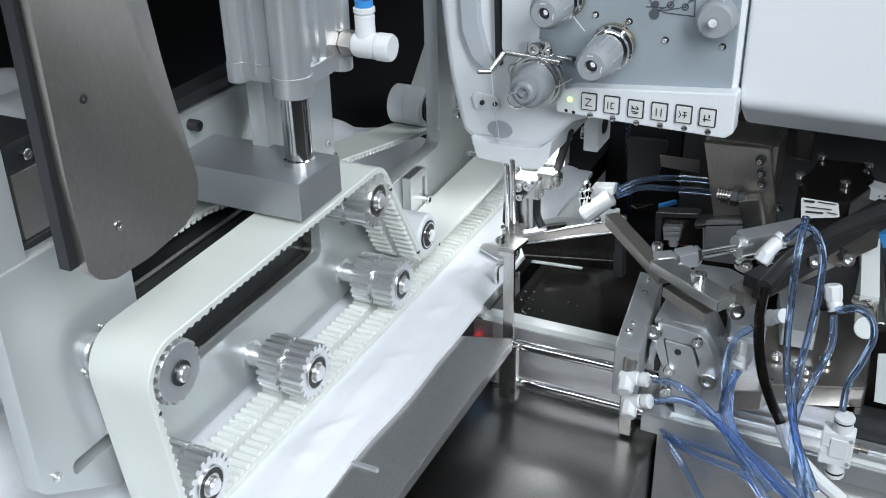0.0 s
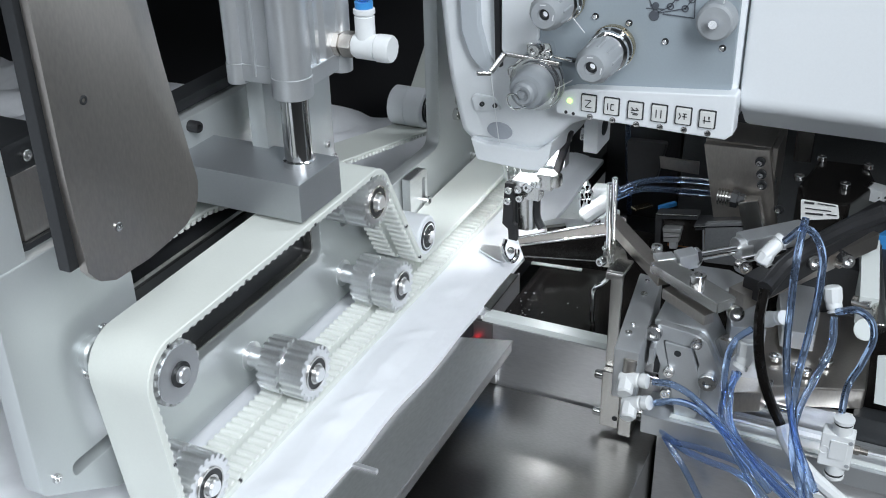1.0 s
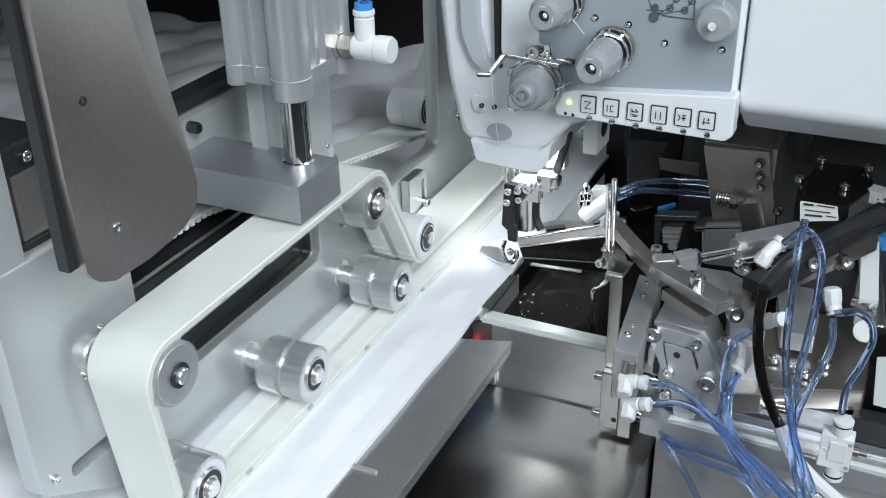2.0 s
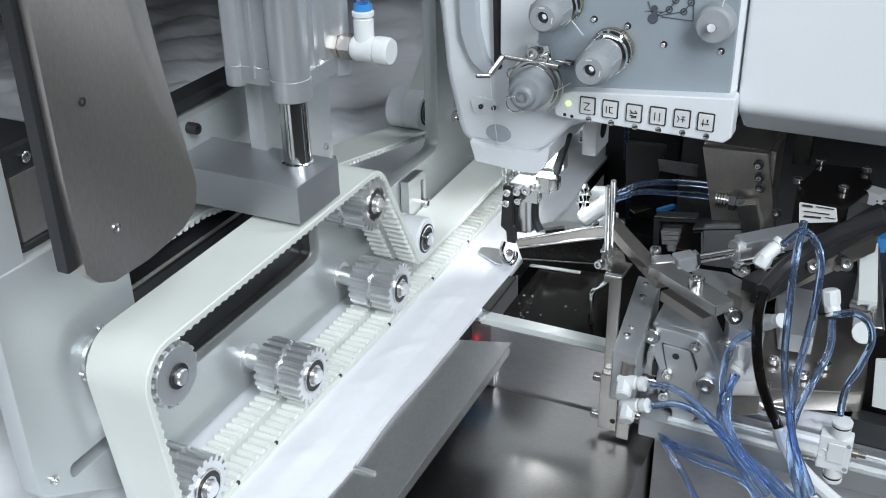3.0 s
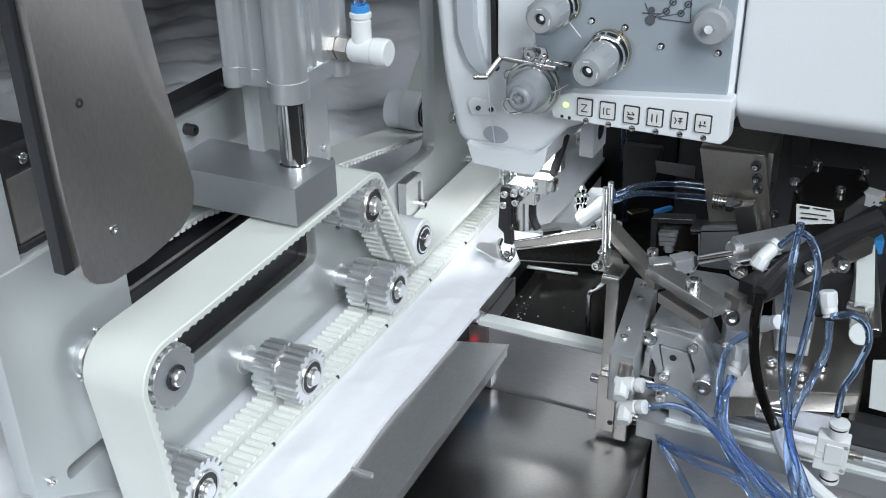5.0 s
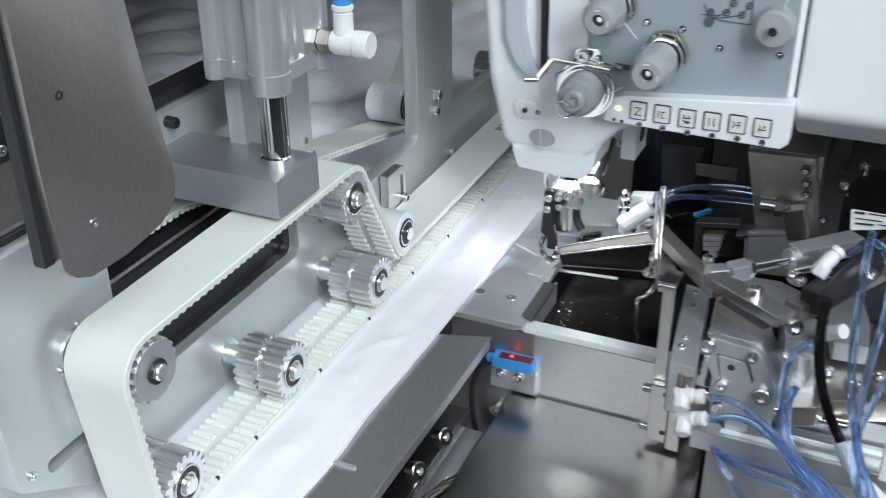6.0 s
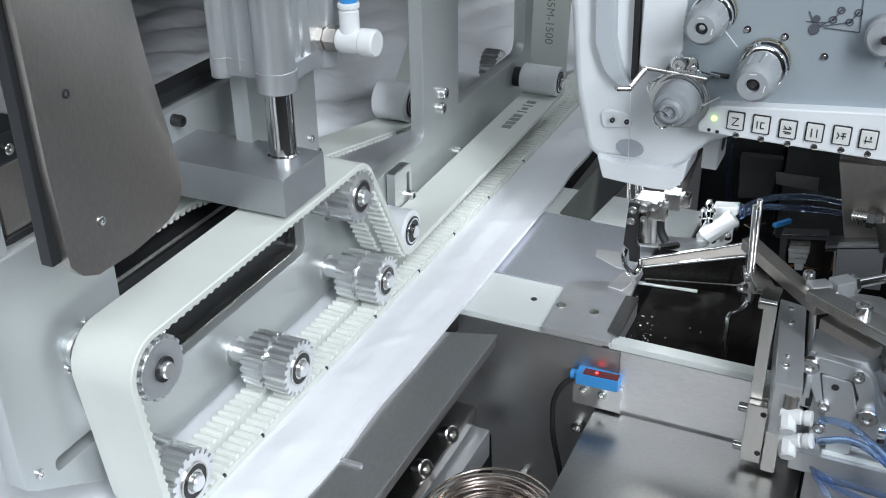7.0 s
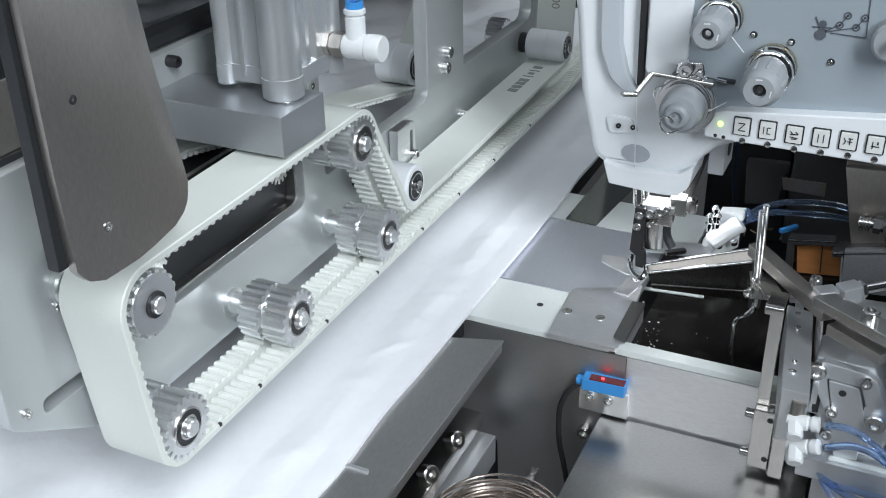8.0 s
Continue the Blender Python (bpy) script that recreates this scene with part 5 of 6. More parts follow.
part("lower_strip", box(-0.0500, 0.25, 0.4615, 0.4638, -0.0560, -0.0500, 0.0003), PLATE, ram)

clevis = moving(thing("clevis_block", (-0.07, 0.48, -0.03), "bolted aluminium clevis block with side cheeks", "clevis block"))


def face_plate_at(name, y, thick, px, mat, parent, rr=0.0015):
    return part(name, plate_y([rounded([(p[0], p[2]) for p in px], rr)], y, thick, 0.0006), mat, parent)


part("block", plate_y([rounded([(-0.1050, 0.0285), (-0.0770, 0.0285), (-0.0655, 0.0070), (-0.0655, -0.0222), (-0.0976, -0.0255), (-0.1020, 0.0050)], 0.002)], 0.4832, 0.023, 0.001), ALU, clevis)
face_plate_at("cheek", 0.4690, 0.005, ((-0.1065, 0, 0.0232), (-0.1009, 0, 0.0293), (-0.0798, 0, 0.0273), (-0.0750, 0, 0.0237), (-0.0658, 0, 0.0056), (-0.0659, 0, -0.0016), (-0.0750, 0, -0.0061), (-0.0799, 0, -0.0021), (-0.0780, 0, 0.0094), (-0.0819, 0, 0.0190), (-0.0980, 0, 0.0201), (-0.0943, 0, 0.0049), (-0.0970, 0, 0.0004)), ALU, clevis, 0.0012)
face_plate_at("tongue", 0.4678, 0.004, ((-0.0972, 0, 0.0196), (-0.0825, 0, 0.0187), (-0.0757, 0, -0.0036), (-0.0768, 0, -0.0247), (-0.0880, 0, -0.0270), (-0.0940, 0, 0.0054)), ALU, clevis, 0.0008)
part("tongue_hole", rod((-0.0896, 0.4657, 0.0140), (-0.0896, 0.4654, 0.0140), 0.0019, 16, 0.0001), DARK, clevis)
for p, r in (((-0.1030, 0.4665, 0.0240), 0.0046), ((-0.0930, 0.4665, 0.0020), 0.0030), ((-0.0722, 0.4665, 0.0010), 0.0050), ((-0.0937, 0.4665, -0.0120), 0.0030), ((-0.0800, 0.4665, 0.0232), 0.0030)):
    screw(clevis, p, (0, -1, 0), r, 0.0035)

part("side_block", obox((-0.0600, 0.4900, 0.0060), (0.018, 0.024, 0.050), (0, 0, 14), 0.001), ALU, clevis)
part("bore_plug", turned((-0.0662, 0.4790, 0.0180), (-0.0690, 0.4690, 0.0180), [(0, 0.0062), (0.005, 0.0062), (0.006, 0.0054)], 28), STEEL, clevis, "round steel plug")

# ---- linkage, small air cylinder, motor ----
link = moving(thing("linkage_arm", (-0.08, 0.51, 0.045), "flat steel linkage arm with hinge bolts", "linkage"))
part("arm", bar((-0.1490, 0.5335, 0.0500), (-0.1030, 0.4810, 0.0480), 0.0085, 0.007), STEEL_BROWN, link)
part("arm", bar((-0.1085, 0.4870, 0.0530), (-0.0668, 0.4590, 0.0530), 0.0125, 0.006), STEEL, link)
part("fork", bar((-0.1010, 0.4785, 0.0425), (-0.0745, 0.4600, 0.0425), 0.0070, 0.006), STEEL_BROWN, link)
part("arm_pad", bar((-0.1111, 0.4885, 0.0550), (-0.1022, 0.4945, 0.0550), 0.008, 0.003), ALU_BRIGHT, link)
for p, w, r in (((-0.0842, 0.4706, 0.0560), (0, 0, 1), 0.0042), ((-0.1127, 0.4985, 0.0530), (0, 0, 1), 0.0032), ((-0.0637, 0.4664, 0.0460), (0.5, -1, 0.3), 0.0042), ((-0.0845, 0.4770, 0.0400), (0, -1, 0.2), 0.0040)):
    screw(link, p, w, r, 0.005)
part("rear_arm", bar((-0.0652, 0.4754, 0.0480), (-0.0093, 0.5727, 0.0480), 0.010, 0.010), STEEL_BROWN, link)
part("rear_arm", bar((-0.0580, 0.4786, 0.0540), (-0.0040, 0.5970, 0.0540), 0.012, 0.012), RUBBER, link, "black coated arm")
for p in ((-0.0204, 0.5326, 0.0520), (-0.0356, 0.5167, 0.0560), (-0.0548, 0.4984, 0.0560), (-0.0692, 0.5085, 0.0500)):
    screw(link, p, (0.5, -0.8, 0.3), 0.0040, 0.007)
part("pivot_nut", rod((-0.0242, 0.5377, 0.0500), (-0.0205, 0.5391, 0.0480), 0.0052, 16), CHROME, link)

air = moving(thing("small_air_cylinder", (-0.03, 0.55, 0.05), "slim aluminium air cylinder with a chromed rod", "air cylinder"))
part("barrel", bar((-0.0714, 0.5142, 0.0595), (-0.0429, 0.5430, 0.0595), 0.0115, 0.010, bev=0.001), ALU, air)
part("tie_rod", rod((-0.0700, 0.5080, 0.0535), (-0.0500, 0.5280, 0.0535), 0.0024, 16), CHROME, air)
part("gland", rod((-0.0736, 0.5113, 0.0580), (-0.0681, 0.5165, 0.0580), 0.0062, 24), ALU_BRIGHT, air)
part("rod", rod((-0.0920, 0.4969, 0.0560), (-0.0719, 0.5113, 0.0580), 0.0026, 16), CHROME, air)
part("rod_end", bar((-0.1004, 0.4924, 0.0540), (-0.0918, 0.4990, 0.0550), 0.009, 0.009, bev=0.001), ALU, air)
part("lock_nut", rod((-0.0917, 0.4971, 0.0560), (-0.0899, 0.4985, 0.0560), 0.0052, 6), CHROME, air)
elbow(air, (-0.0577, 0.4959, 0.0600), (-0.0552, 0.4984, 0.0660), (-0.0495, 0.5055, 0.0720))
part("wing_plate", plate_z([rounded([(-0.0970, 0.5222, 0.0360)[:2], (-0.0769, 0.5240, 0.0360)[:2], (-0.0647, 0.5170, 0.0360)[:2], (-0.0690, 0.5006, 0.0360)[:2], (-0.0855, 0.4999, 0.0360)[:2]], 0.002)], 0.036, 0.003, 0.0005), ALU, air)

base_plate = moving(thing("mounting_plate", (0.02, 0.50, -0.02), "oily dark steel mounting plate with bolts", "mounting plate"))
part("slab", plate_z([rounded([(-0.0594, 0.4618), (-0.0448, 0.4683), (-0.0413, 0.4764), (0.0042, 0.4922), (0.0009, 0.5747), (-0.0643, 0.5488)], [0.001, 0.001, 0.001, 0.003, 0.003, 0.003])], -0.0063, 0.0125, 0.001), STEEL_BROWN, base_plate)
part("upper_slab", plate_z([rounded([(-0.0524, 0.5538), (-0.0476, 0.5739), (-0.0427, 0.5673), (-0.0369, 0.5786), (-0.0272, 0.5377), (-0.0262, 0.5129), (-0.0437, 0.5113)], 0.001)], 0.0085, 0.011, 0.0006), ALU, base_plate)
for p, r in (((-0.0439, 0.5011, 0.0010), 0.0034), ((-0.0183, 0.5077, 0.0010), 0.0038), ((-0.0268, 0.4936, 0.0010), 0.0032), ((-0.0416, 0.4758, 0.0010), 0.0014), ((-0.0319, 0.4970, 0.0010), 0.003)):
    screw(base_plate, p, (0, 0, 1), r, 0.0026)
part("plate_riser", box(0.000, 0.060, 0.4845, 0.4950, -0.048, -0.012), DARK, base_plate)

rack = moving(thing("slide_rack", (0.11, 0.52, -0.02), "pale plastic guide with a steel side rod", "guide"))
part("guide_block", bar((-0.0096, 0.5905, 0.0300), (-0.0037, 0.5386, 0.0200), 0.010, 0.020), PLATE, rack)
part("side_rod", rod((-0.0063, 0.5874, 0.0360), (0.0047, 0.5224, 0.0200), 0.0036, 16), STEEL, rack)
part("blue_cap", bar((-0.0082, 0.6022, 0.0340), (-0.0012, 0.6037, 0.0340), 0.012, 0.010), BLUE, rack)
part("ear", rod((-0.0024, 0.5226, 0.0180), (-0.0023, 0.5124, 0.0240), 0.006, 20), PLATE, rack)
screw(rack, (-0.0125, 0.5728, 0.0400), (-0.3, -1, 0.3), 0.0030, 0.006)
screw(rack, (-0.0111, 0.5413, 0.0240), (0.9, -0.4, 0.1), 0.0030, 0.010)
part("white_panel", plate_y([[(0.0060, 0.4900, 0.0231)[::2], (0.0087, 0.4900, -0.0044)[::2], (0.0346, 0.4900, -0.0054)[::2], (0.0282, 0.4900, 0.0292)[::2]]], 0.490, 0.003, 0.0003), PLATE, rack)

motor = moving(thing("stepper_motor", (0.09, 0.63, 0.02), "black stepper motor with a paper type label", "motor"))
MB = [(-0.0551, 0.6033, 0.0600)[:2], (-0.0487, 0.6476, 0.0600)[:2], (-0.0204, 0.6501, 0.0600)[:2], (-0.0122, 0.6217, 0.0600)[:2], (-0.0247, 0.5852, 0.0600)[:2], (-0.0491, 0.5805, 0.0600)[:2]]
part("motor_case", plate_z([rounded(MB, 0.006)], 0.034, 0.052, 0.002), GLOSS_BLACK, motor)
for p in ((-0.0558, 0.6098, 0.0605), (-0.0474, 0.6450, 0.0605), (-0.0198, 0.6434, 0.0605), (-0.0294, 0.6088, 0.0605)):
    screw(motor, p, (0, 0, 1), 0.0032, 0.003)
part("type_label", plate_y([rounded([(-0.0491, 0.5650, 0.0682)[::2], (-0.0291, 0.5650, 0.0682)[::2], (-0.0272, 0.5650, 0.0601)[::2], (-0.0474, 0.5650, 0.0554)[::2]], 0.001)], 0.565, 0.0008, 0.0001), LABEL, motor, "white printed type label")
lb = bmesh.new()
for px0, px1, w in (((-0.0470, 0.5640, 0.0670), (-0.0415, 0.5640, 0.0673), 0.0013), ((-0.0397, 0.5640, 0.0676), (-0.0301, 0.5640, 0.0677), 0.0006), ((-0.0459, 0.5640, 0.0636), (-0.0320, 0.5640, 0.0642), 0.0006), ((-0.0455, 0.5640, 0.0605), (-0.0361, 0.5640, 0.0613), 0.0011), ((-0.0341, 0.5640, 0.0620), (-0.0286, 0.5640, 0.0621), 0.0005)):
    add_bar(lb, px0, px1, w, 0.0002, (0, -1, 0), 0)
part("label_print", lb, INK, motor)
part("plug", bar((-0.0139, 0.6130, 0.0560), (-0.0104, 0.6231, 0.0560), 0.012, 0.008), WHITE, motor)
for k, col in enumerate(((0.6, 0.05, 0.04), (0.65, 0.55, 0.08), (0.03, 0.03, 0.03))):
    part("wire", hose([(-0.0102, 0.6177, 0.0580), (-0.0053, 0.6235, 0.0560), (0.0036, 0.6369, 0.0500)], 0.0008), surface("wire_colour", col, 0.4, 0, 0.05, 50, bump=0), motor).location += Vector((0, -0.003 * k, -0.001 * k))

angle_plate = moving(thing("angle_plate", (0.03, 0.62, 0.0), "brown steel angle plate with socket screws", "bracket"))
part("face", plate_y([rounded([(-0.1127, 0.6000, 0.0786)[::2], (-0.0736, 0.6000, 0.0802)[::2], (-0.0628, 0.6000, 0.0276)[::2], (-0.1016, 0.6000, 0.0276)[::2]], 0.001)], 0.602, 0.005), STEEL_BROWN, angle_plate)
part("side_wing", plate_x([rect(0.6046, 0.640, 0.0, 0.0800)], -0.0712, 0.0035), STEEL_BROWN, angle_plate)
part("top_wing", plate_z([rounded([(-0.1127, 0.6046), (-0.0732, 0.6046), (-0.0732, 0.640), (-0.1127, 0.640)], 0.001)], 0.0786, 0.0030), STEEL_BROWN, angle_plate)
for y, z in ((0.612, 0.056), (0.618, 0.038)):
    part("wing_hole", rod((-0.0694, y, z), (-0.0690, y, z), 0.0026, 16, 0.0001), DARK, angle_plate)
for p in ((-0.0781, 0.5990, 0.0729), (-0.0765, 0.5990, 0.0651), (-0.0753, 0.5990, 0.0582), (-0.0635, 0.5990, 0.0441)):
    screw(angle_plate, p, (0, -1, 0), 0.0030, 0.002, DARK)
    screw(angle_plate, Vector(p) + Vector((-0.0004, -0.0005, -0.0006)), (0, -1, 0), 0.0018, 0.0024)
part("spring_bolt", rod((-0.1003, 0.5940, 0.0481), (-0.0907, 0.5940, 0.0484), 0.0030, 16), STEEL, angle_plate)
for k in range(4):
    f = k / 4
    a, b = Vector((-0.0996, 0.5940, 0.0482)), Vector((-0.0928, 0.5940, 0.0484))
    part("spring_coil", ring(a + (b - a) * f, a + (b - a) * (f + 0.12), 0.0028, 0.0052, 20), STEEL, angle_plate)
part("bolt_nut", turned((-0.0917, 0.5940, 0.0482), (-0.0880, 0.5940, 0.0481), [(0, 0.0054), (0.004, 0.0054), (0.0042, 0.004), (0.008, 0.004)], 6), DARK, angle_plate)
part("stop_block", bar((-0.0808, 0.5920, 0.0508), (-0.0753, 0.5920, 0.0327), 0.012, 0.010, (0, -1, 0)), STEEL, angle_plate)

# dark machine parts behind the arm
inner = moving(thing("bed_casting", (0.0, 0.70, -0.05), "dark oily bed casting under the sewing arm", "bed casting"))
part("casting", box(-0.155, 0.30, 0.74, 0.80, -0.05, 0.16, 0.004), CASTING, inner)
# black box stands in for the deep shade left of the casting
part("void_cover", box(-0.215, -0.1555, 0.74, 0.80, -0.05, 0.16, 0.004), RUBBER, inner, "black box added to keep the gap beside the casting dark")
part("dark_bracket", plate_y([rounded([(-0.1763, 0.6600, 0.0484)[::2], (-0.1486, 0.6600, 0.0499)[::2], (-0.1541, 0.6600, 0.0201)[::2], (-0.1741, 0.6600, 0.0165)[::2]], 0.002)], 0.662, 0.006), RUBBER, inner)
part("grey_tab", plate_y([[(-0.1519, 0.6600, 0.0418)[::2], (-0.1247, 0.6600, 0.0422)[::2], (-0.1246, 0.6600, 0.0331)[::2], (-0.1504, 0.6600, 0.0336)[::2]]], 0.655, 0.002, 0.0003), STEEL_BROWN, inner)
part("yellow_lever", bar((-0.1637, 0.6406, 0.0060), (-0.1549, 0.6522, 0.0060), 0.006, 0.002), BRASS, inner)
part("blue_clip", bar((-0.1471, 0.6452, 0.0080), (-0.1383, 0.6568, 0.0080), 0.003, 0.003), BLUE, inner)
part("rear_cover", box(0.075, 0.30, 0.7250, 0.7395, -0.05, 0.16, 0.002), PLATE, inner, "pale rear cover under the arm")
part("rear_box", box(-0.045, 0.005, 0.565, 0.60, -0.010, 0.030, 0.001), DARK, inner)
for px in ((-0.0967, 0.7000, 0.0267), (-0.0635, 0.7000, 0.0366)):
    part("upright", bar(px, Vector(px) + Vector((0, 0, 0.09)), 0.012, 0.012, (0, -1, 0)), STEEL, inner)

# window in the housing with an orange lining, and the shutter that drops from it
ORANGE = surface("orange_winding", (0.36, 0.15, 0.05), 0.45, 0.1, 0.18, 160, (0.15, 1, 1), bump=0.08)
part("orange_lining", plate_y([[(-0.1330, 0.0250), (-0.1062, 0.0262), (-0.1040, 0.0050), (-0.1300, 0.0020)]], 0.6050, 0.002, 0.0003), ORANGE, inner, "orange lining behind the shutter")
part("lining_seam", bar((-0.1165, 0.6036, 0.0050), (-0.1180, 0.6036, 0.0275), 0.0008, 0.0006, (0, -1, 0), 0), RUBBER, inner)
part("window_lintel", bar((-0.1370, 0.5990, 0.0268), (-0.1110, 0.5990, 0.0308), 0.0030, 0.010, (0, -1, 0)), DARK, inner, "black window lintel")
part("lintel_edge", bar((-0.1370, 0.5935, 0.0287), (-0.1110, 0.5935, 0.0327), 0.0010, 0.0010, (0, -1, 0), 0.0002), CHROME, inner)
part("window_lintel", bar((-0.1110, 0.5960, 0.0265), (-0.0800, 0.5960, 0.0335), 0.0042, 0.014, (0, -1, 0)), DARK, inner)
part("lintel_edge", bar((-0.1110, 0.5885, 0.0270), (-0.0800, 0.5885, 0.0340), 0.0012, 0.0010, (0, -1, 0), 0.0002), CHROME, inner)
part("window_jamb", bar((-0.1345, 0.5990, 0.0050), (-0.1358, 0.5990, 0.0265), 0.0040, 0.008, (0, -1, 0)), RUBBER, inner)
part("jamb_edge", bar((-0.1035, 0.5880, 0.0090), (-0.1052, 0.5880, 0.0265), 0.0010, 0.0010, (0, -1, 0), 0.0002), ALU_BRIGHT, inner)
part("housing_panel", plate_y([rounded([(-0.1045, 0.0310), (-0.0796, 0.0370), (-0.0767, 0.0060), (-0.1030, 0.0040)], 0.001)], 0.5900, 0.004, 0.0004), CASTING, inner, "grey housing panel")
shutter = part("shutter", plate_y([rounded([(-0.1340, 0.0255), (-0.1065, 0.0285), (-0.1065, 0.0070), (-0.1320, 0.0070)], 0.001)], 0.6000, 0.0030, 0.0004), GLOSS_BLACK, inner, "black shutter that drops from the window")
for k in range(3):
    part("shutter_tab", obox((-0.1258, 0.5955, 0.0195 - 0.0034 * k), (0.0120 - 0.001 * k, 0.0056, 0.0028), (0, -9, 0), 0.0005), ALU_BRIGHT, shutter, "bright stacked tab")
part("shutter_stem", obox((-0.1245, 0.5955, 0.0095), (0.0050, 0.0050, 0.006), (0, -9, 0), 0.0008), ALU, shutter)

# ---- hoses ----


def hose_thing(name, pts, r, mat, label, category, group=""):
    ob = solid(name, hose(pts, r), mat, label, category, pts[0], group)
    unit.append(ob)
    return ob


HOSES = (
    ((-0.0940, 0.4320, 0.0167), (-0.0836, 0.4320, 0.0176), (-0.0687, 0.4320, 0.0099), (-0.0530, 0.4300, -0.0030), (-0.0371, 0.4250, -0.0133), (-0.0183, 0.4150, -0.0216)),
    ((-0.0923, 0.4335, 0.0030), (-0.0785, 0.4320, 0.0086), (-0.0654, 0.4320, 0.0040), (-0.0496, 0.4300, -0.0089), (-0.0293, 0.4150, -0.0186)),
    ((-0.0578, 0.4550, 0.0187), (-0.0579, 0.4480, 0.0076), (-0.0545, 0.4400, -0.0035), (-0.0408, 0.4300, -0.0130), (-0.0188, 0.4200, -0.0241)),
    ((-0.0560, 0.4550, 0.0182), (-0.0614, 0.4520, 0.0003), (-0.0591, 0.4460, -0.0092), (-0.0457, 0.4300, -0.0183), (-0.0314, 0.4200, -0.0306)),
    ((-0.0543, 0.4700, 0.0362), (-0.0607, 0.4620, 0.0318), (-0.0631, 0.4580, 0.0205), (-0.0600, 0.4500, 0.0020), (-0.0518, 0.4420, -0.0112), (-0.0260, 0.4300, -0.0222), (-0.0076, 0.4200, -0.0289)),
    ((-0.0365, 0.4600, 0.1070), (-0.0367, 0.4500, 0.0956), (-0.0353, 0.4400, 0.0711), (-0.0328, 0.4350, 0.0434), (-0.0267, 0.4300, 0.0191), (-0.0182, 0.4250, -0.0050), (-0.0076, 0.4200, -0.0289)),
    ((-0.0450, 0.4700, 0.0885), (-0.0344, 0.4600, 0.1015), (-0.0271, 0.4520, 0.0966), (-0.0248, 0.4480, 0.0813), (-0.0255, 0.4420, 0.0569), (-0.0267, 0.4360, 0.0348), (-0.0248, 0.4300, 0.0130), (-0.0095, 0.4200, -0.0154)),
    ((-0.0170, 0.4700, 0.0523), (-0.0155, 0.4600, 0.0424), (-0.0199, 0.4500, 0.0277), (-0.0243, 0.4400, 0.0129), (-0.0237, 0.4320, -0.0018), (-0.0135, 0.4200, -0.0240)),
    ((-0.0161, 0.4680, 0.0569), (-0.0048, 0.4620, 0.0625), (0.0014, 0.4580, 0.0576), (-0.0004, 0.4520, 0.0417), (-0.0045, 0.4480, 0.0301), (-0.0050, 0.4450, 0.0160)),
    ((-0.0936, 0.4615, -0.0342), (-0.0873, 0.4590, -0.0374), (-0.0730, 0.4570, -0.0366), (-0.0453, 0.4540, -0.0384), (-0.0198, 0.4480, -0.0493)),
    ((-0.0911, 0.4620, -0.0353), (-0.0842, 0.4585, -0.0391), (-0.0692, 0.4560, -0.0423), (-0.0474, 0.4540, -0.0449), (-0.0277, 0.4520, -0.0594)),
    ((-0.0921, 0.4618, -0.0371), (-0.0867, 0.4600, -0.0434), (-0.0775, 0.4570, -0.0538), (-0.0660, 0.4550, -0.0721)),
)
for pts in HOSES:
    hose_thing("air_hose", pts, 0.0018, TUBE, "clear blue pneumatic hose hanging from the fittings", "hose", "blue air hoses")
hose_thing("air_hose", ((-0.1930, 0.7200, 0.0400), (-0.1911, 0.7200, 0.0065), (-0.1884, 0.7200, -0.0160), (-0.1870, 0.7200, -0.0400)), 0.0020, TUBE, "blue pneumatic hose behind the needle bed", "hose", "blue air hoses")
hose_thing("black_cable", ((-0.0502, 0.4620, 0.0648), (-0.0498, 0.4550, 0.0494), (-0.0453, 0.4500, 0.0271), (-0.0380, 0.4460, 0.0114), (-0.0306, 0.4430, 0.0002)), 0.0026, GLOSS_BLACK, "glossy black sheathed cable", "cable")
hose_thing("white_sleeve", ((-0.0313, 0.4435, 0.0013), (-0.0254, 0.4400, -0.0083), (-0.0141, 0.4340, -0.0158), (0.0037, 0.4250, -0.0217)), 0.0036, WHITE, "white cable sleeve below the black cable", "cable")
hose_thing("black_cable", ((-0.0034, 0.5000, 0.0982), (-0.0240, 0.5000, 0.0831), (-0.0427, 0.4950, 0.0655), (-0.0511, 0.4700, 0.0603)), 0.0044, RUBBER, "thick black cable along the arm", "cable")

loose = moving(thing("hose_fittings", (0.0, 0.47, 0.0), "white push-in fittings on the hose ends", "air fitting"))
elbow(loose, (-0.0547, 0.4620, 0.0334), (-0.0544, 0.4600, 0.0251), (-0.0566, 0.4570, 0.0195), 0.0046)
elbow(loose, (-0.0205, 0.4740, 0.0669), (-0.0185, 0.4720, 0.0589), (-0.0166, 0.4700, 0.0550), 0.0044)
elbow(loose, (-0.0499, 0.4800, 0.0366), (-0.0451, 0.4740, 0.0423), (-0.0400, 0.4700, 0.0465), 0.0042)
valve = moving(thing("inline_valve", (0.05, 0.44, -0.09), "white inline flow valve on a blue hose", "valve"))
VX, VY, VZ = (-0.0031, 0.4440, -0.0039)
part("valve_body", box(VX - 0.0086, VX + 0.0066, VY - 0.0046, VY + 0.0046, VZ - 0.0096, VZ + 0.0096, 0.0010), WHITE, valve)
part("valve_window", box(VX - 0.0040, VX + 0.0040, VY - 0.0053, VY - 0.0045, VZ - 0.0040, VZ + 0.0066, 0.0003), WHITE, valve)
